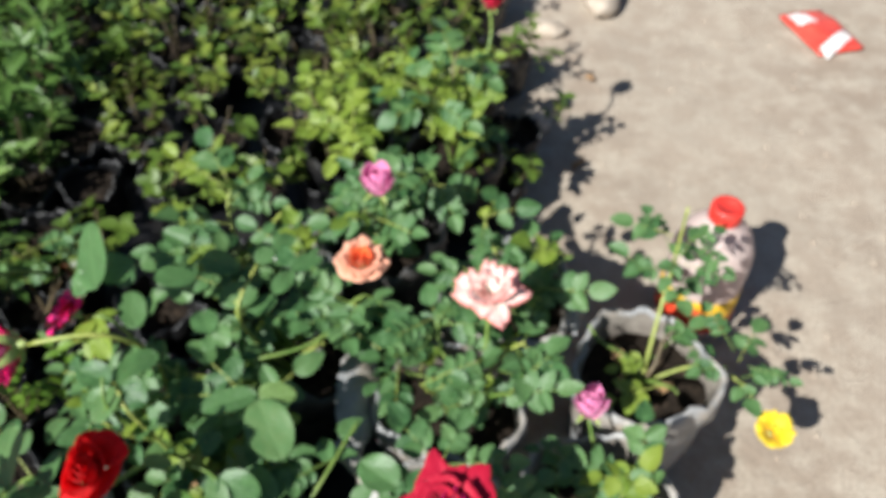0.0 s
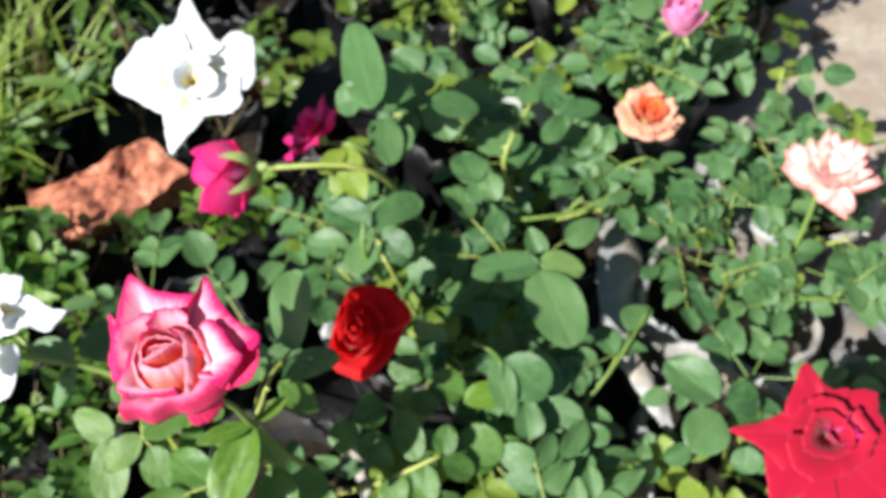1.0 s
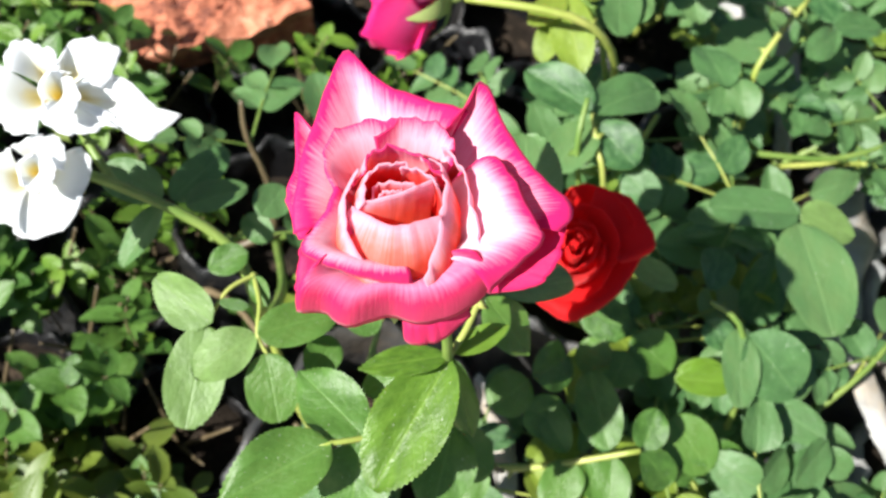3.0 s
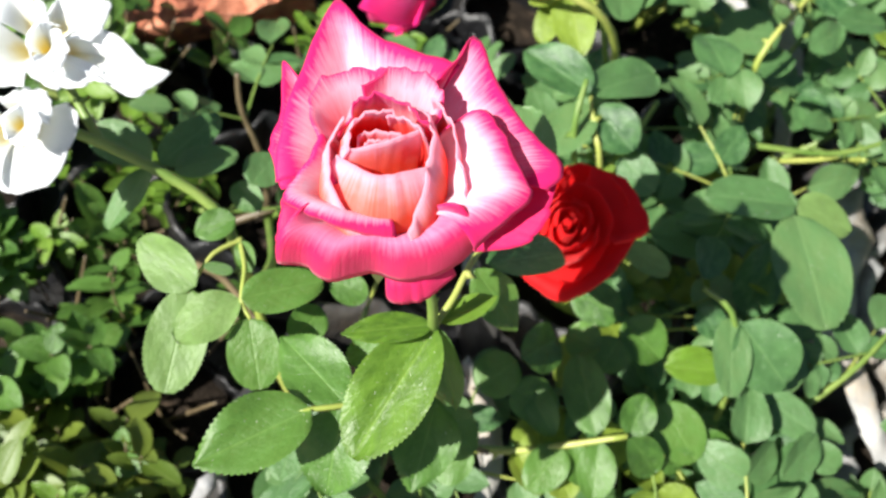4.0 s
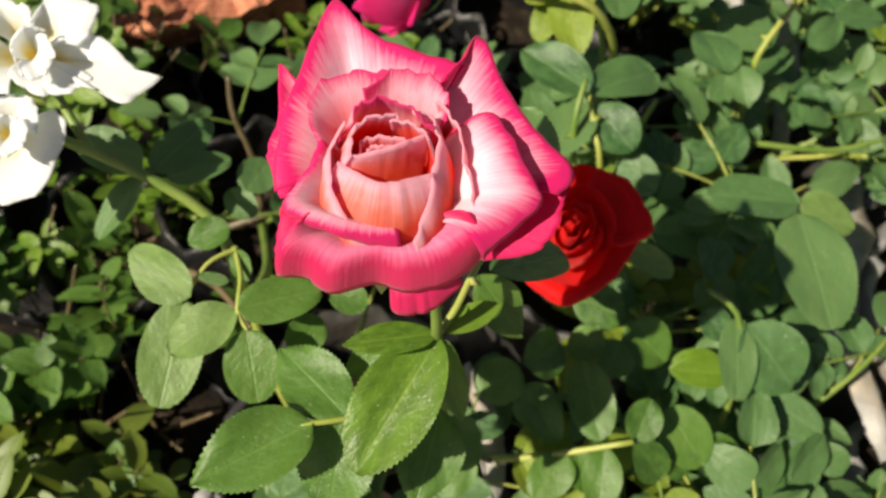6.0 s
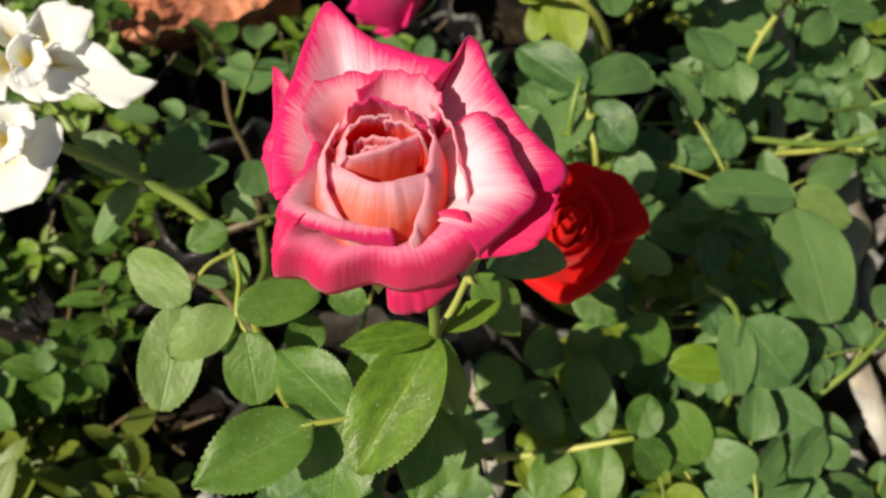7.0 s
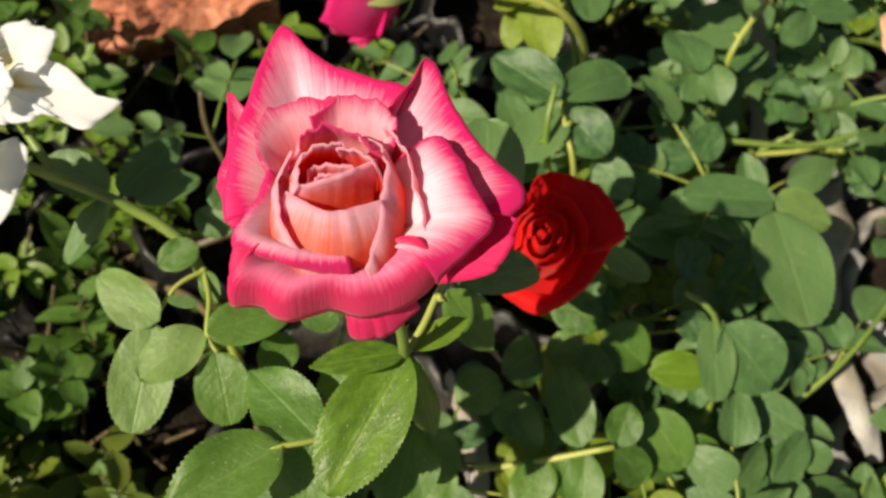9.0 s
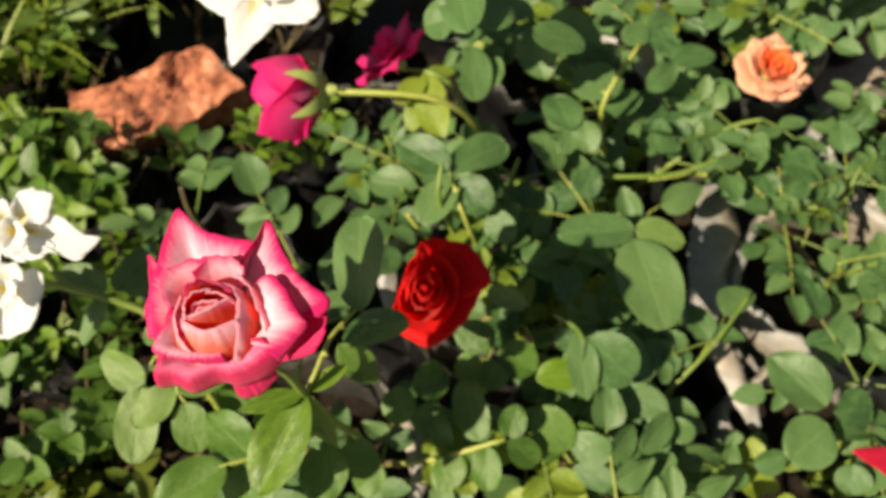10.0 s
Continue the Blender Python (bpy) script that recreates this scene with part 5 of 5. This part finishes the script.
def seedling(place, kind, label, seed, sprigs=9, height=0.10, spread=0.06, near=False):
    """A low plant of thin twigs set with small blades. near: every blade is a part."""
    rng = random.Random(seed)
    plant = thing("seedling", place, label, "seedling", "seedlings in black bags")
    meshes, size, upright, twig, leaves = kind
    b = Vector(place)
    sv, sf = [], []
    spots = []
    for i in range(3):
        w = rng.uniform(0, 6.3)
        v, f, _ = tube_arrays([(0, 0, 0), (0.3 * spread * math.cos(w), 0.3 * spread * math.sin(w), 0.5 * height), (0.6 * spread * math.cos(w), 0.6 * spread * math.sin(w), height)], [0.0022, 0.0016, 0.001], 5, len(sv))
        sv += v
        sf += f
    for i in range(sprigs):
        w, r = rng.uniform(0, 6.3), spread * math.sqrt(rng.random())
        p = Vector((r * math.cos(w), r * math.sin(w), height * rng.uniform(0.05, 0.8)))
        up = Vector((math.cos(w) * 0.7 * r / spread, math.sin(w) * 0.7 * r / spread, 1.0)).normalized()
        m = up.to_track_quat("Z", "Y").to_matrix().to_4x4() @ Matrix.Rotation(rng.uniform(0, 6.3), 4, "Z") @ Matrix.Scale(rng.uniform(0.75, 1.2), 4)
        m.translation = p
        v, f, line = tube_arrays([m @ Vector(q) for q in ((0, 0, -0.02), (0.01, 0.004, twig * 0.5), (0.004, 0.01, twig))], [0.0013, 0.001, 0.0007], 4, len(sv))
        sv += v
        sf += f
        for k in range(leaves):
            q = line[int((0.25 + 0.75 * k / leaves) * (len(line) - 1))]
            s = size * rng.uniform(0.7, 1.15)
            mm = m.to_3x3().normalized().to_4x4() @ Matrix.Rotation(2.4 * k + rng.uniform(-0.3, 0.3), 4, "Z") @ Matrix.Rotation(rng.uniform(*upright), 4, "X") @ Matrix.Scale(s, 4)
            mm.translation = q
            spots.append((rng.randrange(3), mm))
    tagged(part("twig_growth", mesh_of("twig_growth", sv, sf, [STEM_BROWN]), plant), kind="stuff")
    if near:
        for k, mm in spots:
            part("leaf", meshes[k], plant, AT[plant.name] @ mm)
        return plant
    verts, faces, uvs = [], [], []
    shapes = []
    for me in meshes:
        co = [v.co.copy() for v in me.vertices]
        uv = [(0, 0)] * len(co)
        for poly in me.polygons:
            for li in poly.loop_indices:
                uv[me.loops[li].vertex_index] = tuple(me.uv_layers[0].data[li].uv)
        shapes.append((co, [tuple(p.vertices) for p in me.polygons], uv))
    for k, mm in spots:
        co, fs, uv = shapes[k]
        n = len(verts)
        verts.extend(mm @ c for c in co)
        faces.extend(tuple(q + n for q in f) for f in fs)
        uvs.extend(uv)
    if verts:
        tagged(part("foliage", mesh_of("foliage", verts, faces, [meshes[0].materials[0]], uvs), plant), kind="stuff")
    return plant


rng = random.Random(77)
for iy in range(15):
    for ix in range(12):
        x = -1.55 + 0.15 * ix + 0.075 * (iy % 2) + rng.uniform(-0.02, 0.02)
        y = 0.02 + 0.145 * iy + rng.uniform(-0.02, 0.02)
        if x > 0.16 + 0.12 * max(0, y - 1.1) or (y < 1.04 and x > -0.56) or (y < 0.58 and x > -0.66 and y > 0.4):
            continue
        h = rng.uniform(0.085, 0.115)
        if rng.random() < 0.86:
            grow_bag((x, y), rng.uniform(0.055, 0.066), h, BLACK_POLY, "small black polythene seedling bag", 100 + iy * 20 + ix, 0.022, 0.015, 1.0, 0.01)
        pick = rng.random()
        if x < -0.75 and y > 0.85:
            kind, label, tall = LANCE, "seedling with narrow light green leaves", 0.15
        elif pick < 0.5:
            kind, label, tall = ROUND_KIND, "low seedling with small rounded green leaves", 0.08
        else:
            kind, label, tall = SMALL, "low seedling with tiny yellowish green leaves", 0.08
        count = rng.choice((3, 5, 8, 10)) if not (-0.55 < x and y > 1.0) else rng.choice((3, 5, 8))
        if -0.75 < x < -0.40 and 0.95 < y < 1.45:
            count = rng.choice((0, 2, 4))
        if -0.74 < x < -0.40 and 0.55 < y < 0.98:
            count = rng.choice((0, 1, 2))
        if count:
            close = -1.0 < x and y < 0.86
            seedling((x, y, h - 0.025), {id(SMALL): SMALL_NEAR, id(ROUND_KIND): ROUND_NEAR}.get(id(kind), kind) if close else kind, label, 500 + iy * 20 + ix, min(count, 7) if close else count, tall, 0.075, close)

for k, (x, y, kind, n) in enumerate(((-0.875, 0.625, ROUND_NEAR, 7), (-0.80, 0.60, SMALL_NEAR, 5), (-0.64, 0.66, SMALL_NEAR, 4), (-0.93, 0.70, SMALL_NEAR, 6))):
    seedling((x, y, 0.085), kind, "low seedling with bright green leaves beside a brick", 900 + k, n, 0.08, 0.055, True)

for k, (x, y, kind, n) in enumerate(((-0.735, 0.365, ROUND_NEAR, 4), (-0.715, 0.300, ROUND_NEAR, 4), (-0.760, 0.265, ROUND_NEAR, 3), (-0.675, 0.300, ROUND_NEAR, 2), (-0.780, 0.410, ROUND_NEAR, 3), (-0.700, 0.425, SMALL_NEAR, 3))):
    seedling((x, y, 0.085), kind, "leafy low seedling with rounded glossy leaves", 950 + k, n, 0.07, 0.05, True)
for k, (x, y) in enumerate(((-0.672, 0.232), (-0.715, 0.215), (-0.640, 0.205), (-0.690, 0.180))):
    seedling((x, y, 0.085), SMALL, "low cushion of tiny yellowish leaves", 970 + k, 9, 0.05, 0.045)


# Added black sheet: stands in for the deep foliage shade between the bags.
def plastic_sheet():
    verts, faces = [], []
    nx, ny = 120, 150
    for i in range(ny):
        y = 0.16 + 2.1 * i / (ny - 1)
        for k in range(nx):
            edge = 0.10 + 0.10 * max(0.0, y - 1.1) + 0.05 * noise.noise((0.2, 3.1 * y, 1.0))
            west = -1.66 + 0.06 * noise.noise((0.7, 4.1 * y, 2.0))
            x = west + (edge - west) * k / (nx - 1)
            y = 0.16 + 2.1 * i / (ny - 1) + 0.05 * noise.noise((3.3 * x, 0.4, 6.0))
            z = 0.016 + 0.014 * noise.noise((9 * x, 9 * y, 0)) + 0.010 * abs(noise.noise((24 * x, 20 * y, 5)))
            verts.append((x, y, max(0.004, z)))
    faces = grid_faces(ny, nx)
    return mesh_of("plastic_sheet", verts, faces, [BLACK_POLY])


solid("plastic_sheet", plastic_sheet(), Matrix(), "added crumpled black sheet standing in for shade under the bags", "plastic sheet")

# ---- grass and dead stems ----
def grass_tuft(place, blades, height, seed):
    rng = random.Random(seed)
    tuft = thing("grass_tuft", place, "tuft of long bright green grass blades", "grass")
    for i in range(blades):
        w, lean = rng.uniform(0, 6.3), rng.uniform(0.2, 0.9)
        h = height * rng.uniform(0.6, 1.1)
        p0 = Vector((rng.uniform(-0.03, 0.03), rng.uniform(-0.03, 0.03), 0))
        verts = []
        for k in range(7):
            s = k / 6
            c = p0 + Vector((math.cos(w) * lean * h * s * s, math.sin(w) * lean * h * s * s, h * s * (1 - 0.35 * lean * s)))
            side = Vector((-math.sin(w), math.cos(w), 0)) * (0.0042 * (1 - s) ** 0.6 + 0.0002)
            verts += [c - side, c - Vector((0, 0, 0.0008)), c + side]
        uv = [(x, k / 6) for k in range(7) for x in (0, 0.5, 1)]
        part("blade", mesh_of("blade", verts, grid_faces(7, 3), [LEAF_YOUNG], uv), tuft)


for k, (x, y) in enumerate(((-0.95, 0.78), (-1.00, 0.86), (-0.90, 0.88), (-1.04, 0.74), (-0.97, 0.95), (-0.99, 0.66))):
    grass_tuft((x, y, 0.05), 18, 0.25, k)
for k, (p, q) in enumerate((((-0.78, 0.86, 0.06), (-0.79, 0.90, 0.30)), ((-0.70, 0.44, 0.10), (-0.58, 0.37, 0.20)), ((-0.66, 0.47, 0.12), (-0.56, 0.52, 0.16)))):
    stick = thing("dead_stem", p, "bare dry brown stem stuck among seedlings", "stem", "dead stems")
    mid_point = (Vector(p) + Vector(q)) / 2 + Vector((0.01, 0.008, 0.012))
    cane(stick, [p, mid_point, q], 0.004, 0.0022, STEM_BROWN, 3, random.Random(k), "twig")

# ---- loose things ----
def brick_piece(name, place, turn, size, seed, label):
    bm = bmesh.new()
    bmesh.ops.create_cube(bm, size=1)
    bmesh.ops.subdivide_edges(bm, edges=bm.edges[:], cuts=21, use_grid_fill=True)
    for v in bm.verts:
        c = v.co.copy()
        c.x *= size[0] * (1 - 0.25 * (c.y + 0.5) * (c.x > 0))
        c.y *= size[1] * (1 - 0.35 * max(0, c.x / size[0]))
        c.z *= size[2] * (1 - 0.3 * max(0, c.x / size[0]))
        n3 = Vector((noise.noise(c * 22 + Vector((seed, 0, 0))), noise.noise(c * 22 + Vector((0, seed, 0))), noise.noise(c * 22 + Vector((0, 0, seed)))))
        v.co = c + n3 * 0.015 + Vector((0, 0, 1)) * (0.007 * noise.noise(c * 55 + Vector((seed, 2, 0))) + 0.005 * noise.noise(c * 120))
    me = bpy.data.meshes.new(name)
    bm.to_mesh(me)
    bm.free()
    me.materials.append(BRICK)
    me.polygons.foreach_set("use_smooth", [False] * len(me.polygons))
    return solid(name, me, pose(*place, *turn), label, "brick")


def brick_material():
    a = Mat("fired brick", 0.9)
    c = a.ramp(a.noise(26, 7, 0.75), (0.38, (0.10, 0.03, 0.02)), (0.5, (0.38, 0.125, 0.065)), (0.60, (0.52, 0.21, 0.12)), (0.70, (0.62, 0.42, 0.31)))
    a.colour(c)
    return a.bump(a.noise(120, 5, 0.7), 0.8, 0.003).m


BRICK = brick_material()
brick_piece("broken_brick", (-0.765, 0.712, 0.132), (6, -10, 34), (0.188, 0.090, 0.052), 3.1, "broken red brick lying across seedling bags")
brick_piece("brick_lump", (-0.62, 0.98, 0.10), (10, 5, 70), (0.07, 0.05, 0.045), 7.7, "small lump of red brick among seedlings")


def stone_mesh(size, seed):
    bm = bmesh.new()
    bmesh.ops.create_icosphere(bm, subdivisions=3, radius=1)
    for v in bm.verts:
        k = 1 + 0.28 * noise.noise(v.co * 1.4 + Vector((seed, 0, 0))) + 0.08 * noise.noise(v.co * 5)
        v.co = Vector((v.co.x * size[0] * k, v.co.y * size[1] * k, v.co.z * size[2] * k))
    me = bpy.data.meshes.new("stone")
    bm.to_mesh(me)
    bm.free()
    me.materials.append(STONE)
    me.polygons.foreach_set("use_smooth", [True] * len(me.polygons))
    return me


def stone_material():
    a = Mat("pale stone", 0.9)
    a.colour(a.ramp(a.noise(30, 5, 0.6), (0.3, (0.30, 0.24, 0.18)), (0.7, (0.50, 0.43, 0.35))))
    return a.bump(a.noise(90, 4), 0.5, 0.003).m


STONE = stone_material()
for place, size, seed in (((0.245, 1.45, 0.012), (0.05, 0.035, 0.022), 1), ((0.50, 1.99, 0.02), (0.09, 0.05, 0.035), 2), ((0.19, 1.38, 0.01), (0.04, 0.03, 0.02), 3), ((0.33, 1.85, 0.01), (0.05, 0.03, 0.02), 4)):
    solid("stone", stone_mesh(size, seed * 3.3), pose(*place, 0, 0, 40 * seed), "pale dusty stone on the bare earth", "stone", "stones")


def lathe(profile, n=40):
    verts = []
    for r, z in profile:
        verts += [(r * math.cos(2 * math.pi * k / n), r * math.sin(2 * math.pi * k / n), z) for k in range(n)]
    faces = grid_faces(len(profile), n, 0, wrap=True)
    faces.append(tuple(range(n))[::-1])
    faces.append(tuple((len(profile) - 1) * n + k for k in range(n)))
    return verts, faces


# ---- plastic jar ----
def jar_materials():
    a = Mat("cloudy plastic", 0.35)
    a.colour(a.ramp(a.noise(16), (0.3, (0.62, 0.47, 0.43)), (0.7, (0.72, 0.60, 0.55))))
    body = a.shine(a.ramp(a.noise(16), (0.3, (0.7, 0.5, 0.45)), (0.7, (0.8, 0.65, 0.6))), 0.3).m
    b = Mat("red plastic cap", 0.4)
    b.colour(b.ramp(b.noise(40), (0.3, (0.55, 0.03, 0.02)), (0.7, (0.65, 0.05, 0.035))))
    c = Mat("red and yellow paper label", 0.5)
    u = c.n.new("ShaderNodeSeparateXYZ")
    c.link(c.coords(), u.inputs[0])
    wave = c.math("ADD", u.outputs[2], c.math("MULTIPLY", c.math("SINE", c.math("MULTIPLY", u.outputs[0], 45.0)), 0.016))
    c.colour(c.ramp(c.math("MULTIPLY", wave, 8.0), (0.30, (0.62, 0.05, 0.02)), (0.52, (0.65, 0.07, 0.02)), (0.60, (0.80, 0.45, 0.02)), (0.8, (0.82, 0.50, 0.02))))
    return body, b.m, c.m


JAR, CAP, LABEL = jar_materials()
jar = thing("plastic_jar", (0.468, 0.905, 0.0), "cloudy plastic jar with a red screw cap and a red label", "jar")
v, f = lathe([(0.055, 0.0), (0.064, 0.004), (0.068, 0.015), (0.068, 0.13), (0.069, 0.15), (0.066, 0.18), (0.055, 0.21), (0.038, 0.232), (0.024, 0.243), (0.022, 0.25)])
part("body", mesh_of("body", v, f, [JAR]), jar)
v, f = lathe([(0.0265, 0.242), (0.0275, 0.244), (0.0275, 0.266), (0.0255, 0.270), (0.018, 0.270), (0.016, 0.267)])
part("cap", mesh_of("cap", v, f, [CAP]), jar, label="red screw cap")
v, f = lathe([(0.0689, 0.02), (0.0694, 0.022), (0.0694, 0.098), (0.0689, 0.10)])
part("label", mesh_of("label", v, f[:-2], [LABEL]), jar, label="red label with a yellow wave")

# ---- snack packet ----
def packet_materials():
    a = Mat("red foil", 0.3)
    a.colour(a.ramp(a.noise(20), (0.3, (0.55, 0.05, 0.035)), (0.7, (0.68, 0.09, 0.06))))
    b = Mat("white print", 0.4)
    b.colour(b.ramp(b.noise(30), (0.3, (0.66, 0.60, 0.56)), (0.7, (0.80, 0.75, 0.72))))
    return a.bump(a.noise(45, 4), 0.6, 0.004).m, b.m


FOIL, PRINT = packet_materials()


def packet_height(x, y):
    return 0.006 + 0.014 * (1 - (x / 0.10) ** 2) * max(0, 1 - (y / 0.07) ** 2) + 0.006 * noise.noise((22 * x, 22 * y, 3)) + 0.003 * noise.noise((60 * x, 60 * y, 1))


def packet_sheet(x0, x1, y0, y1, lift, mat, name, slope=0.0):
    verts, faces = [], []
    for s in (1, -1):
        for i in range(15):
            for j in range(21):
                y, x = y0 + (y1 - y0) * i / 14, x0 + (x1 - x0) * j / 20
                x += slope * (y - y0)
                verts.append((x, y, packet_height(x, y) + lift if s > 0 else (max(0.0, 0.3 * packet_height(x, y) - 0.002) if lift == 0 else packet_height(x, y) + lift - 0.0008)))
    faces = grid_faces(15, 21) + grid_faces(15, 21, 315, True)
    edge = [j for j in range(21)] + [i * 21 + 20 for i in range(1, 15)] + [294 + j for j in range(19, -1, -1)] + [i * 21 for i in range(13, 0, -1)]
    faces += [(edge[(i + 1) % len(edge)], edge[i], edge[i] + 315, edge[(i + 1) % len(edge)] + 315) for i in range(len(edge))]
    return mesh_of(name, verts, faces, [mat])


PACKET_TURN = pose(1.056, 1.826, 0.003, 0, 0, 103)
packet = thing("snack_packet", (1.055, 1.815, 0.003), "crumpled empty red snack packet with white print on bare earth", "packet")
turn = PACKET_TURN
part("pouch", packet_sheet(-0.095, 0.095, -0.065, 0.065, 0, FOIL, "pouch"), packet, turn)
part("print", packet_sheet(0.02, 0.075, 0.0, 0.05, 0.002, PRINT, "print", 0.2), packet, turn, "white printed bar")
part("print", packet_sheet(-0.055, -0.015, -0.055, 0.055, 0.002, PRINT, "print", -0.55), packet, turn, "white printed bar")


# ---- dry leaves ----
def dry_material():
    m = Mat("dry leaf", 0.8)
    m.colour(m.ramp(m.noise(60, 4), (0.3, (0.16, 0.085, 0.035)), (0.7, (0.34, 0.21, 0.10))))
    return m.bump(m.noise(150, 3), 0.5, 0.002).m


DRY = dry_material()
for k, (x, y, z) in enumerate(((-0.262, 0.345, 0.166), (-0.225, 0.33, 0.167), (-0.45, 0.36, 0.166), (-0.50, 0.335, 0.166), (0.30, 0.62, 0.166), (0.26, 0.67, 0.167), (0.03, 0.62, 0.166), (-0.20, 0.70, 0.166), (-0.36, 0.50, 0.166), (0.31, 1.30, 0.006), (0.55, 1.12, 0.006), (0.42, 1.62, 0.006))):
    v, f, uv = leaf_grid(0.034, 0.02, 0.7, -0.25, 0, 0.003, k, 9, 5)
    solid("dry_leaf", mesh_of("dry_leaf", v, f, [DRY], uv), pose(x, y, z, 4, 0, 73 * k), "curled dry brown fallen leaf", "leaf", "fallen leaves")

# ---- torn strips of the bags' rims ----
def torn_strip(points, width, label, seed):
    rng = random.Random(seed)
    line = tube_arrays(points, [0.001] * len(points), 3)[2]
    strip = thing("torn_strip", points[0], label, "plastic strip", "torn strips")
    verts, n = [], len(line)
    for s in (1, -1):
        for i, p in enumerate(line):
            d = (line[min(i + 1, n - 1)] - line[max(i - 1, 0)]).normalized()
            side = d.cross(Vector((0.3, -0.6, 0.75))).normalized()
            up = side.cross(d)
            w = width * (0.35 + 0.65 * math.sin(math.pi * (i + 0.6) / (n + 0.2))) * rng.uniform(0.8, 1.15)
            for k in range(5):
                u = k / 2 - 1
                verts.append(p - Vector(points[0]) + side * w * u * 0.5 + up * (0.25 * width * (1 - u * u) + 0.0006 * s + 0.08 * width * math.sin(9 * u + i)))
    faces = grid_faces(n, 5) + grid_faces(n, 5, 5 * n, True)
    part("strip", mesh_of("strip", verts, faces, [WHITE_POLY]), strip)


torn_strip([(-0.438, 0.455, 0.205), (-0.452, 0.485, 0.225), (-0.455, 0.52, 0.235), (-0.432, 0.56, 0.215)], 0.018, "torn white strip hanging off a bag rim", 1)
torn_strip([(-0.180, 0.530, 0.200), (-0.155, 0.518, 0.210), (-0.125, 0.490, 0.208), (-0.102, 0.452, 0.203), (-0.085, 0.430, 0.19)], 0.024, "crumpled cream plastic rim strip", 2)
torn_strip([(-0.132, 0.690, 0.203), (-0.130, 0.640, 0.205), (-0.134, 0.580, 0.200), (-0.142, 0.520, 0.185)], 0.062, "loose flap of grey white plastic on a bag", 9)
torn_strip([(-0.205, 0.96, 0.20), (-0.212, 0.92, 0.225), (-0.195, 0.87, 0.20), (-0.165, 0.83, 0.16)], 0.034, "torn white strip hanging off a bag rim", 3)
torn_strip([(0.20, 0.83, 0.195), (0.205, 0.80, 0.215), (0.205, 0.76, 0.20), (0.20, 0.73, 0.17)], 0.026, "folded cream strip on a bag rim", 4)

torn_strip([(-0.235, 0.940, 0.215), (-0.232, 0.905, 0.218), (-0.215, 0.855, 0.212), (-0.180, 0.800, 0.19)], 0.050, "crumpled grey white plastic hanging off a bag rim", 5)
torn_strip([(-0.290, 0.868, 0.205), (-0.262, 0.868, 0.214), (-0.235, 0.862, 0.212), (-0.210, 0.848, 0.20)], 0.040, "crumpled grey white plastic hanging off a bag rim", 11)
torn_strip([(-0.205, 0.755, 0.200), (-0.200, 0.728, 0.210), (-0.196, 0.700, 0.205), (-0.190, 0.665, 0.19)], 0.020, "folded cream strip on a bag rim", 6)
torn_strip([(-0.558, 0.262, 0.195), (-0.561, 0.250, 0.225), (-0.566, 0.236, 0.20), (-0.570, 0.228, 0.15)], 0.012, "torn white strip hanging off a bag rim", 7)
torn_strip([(-0.425, 0.395, 0.200), (-0.405, 0.360, 0.212), (-0.390, 0.320, 0.210), (-0.392, 0.280, 0.20)], 0.018, "folded cream strip on a bag rim", 8)


# ---- crumbs on the earth ----
def crumbs():
    rng = random.Random(5)
    verts, faces = [], []
    for _ in range(900):
        x, y = rng.uniform(0.2, 2.2), rng.uniform(0.2, 2.6)
        s = rng.choice((0.002, 0.003, 0.003, 0.005, 0.008))
        k = len(verts)
        z = 0.012 * noise.noise((2.2 * x, 2.2 * y, 0.3)) + 0.006 * noise.noise((9 * x, 9 * y, 4.0)) - 0.004
        for d in ((1, 0, 0), (0, 1, 0), (-1, 0, 0), (0, -1, 0), (0.1, 0.1, 0.8)):
            verts.append((x + d[0] * s * rng.uniform(0.6, 1.2), y + d[1] * s * rng.uniform(0.6, 1.2), z + d[2] * s - 0.0005))
        faces += [(k, k + 1, k + 4), (k + 1, k + 2, k + 4), (k + 2, k + 3, k + 4), (k + 3, k, k + 4)]
    return mesh_of("earth_crumbs", verts, faces, [GROUND], smooth=False)


solid("earth_crumbs", crumbs(), Matrix(), "scattered crumbs of dry earth and grit", "grit", kind="stuff")
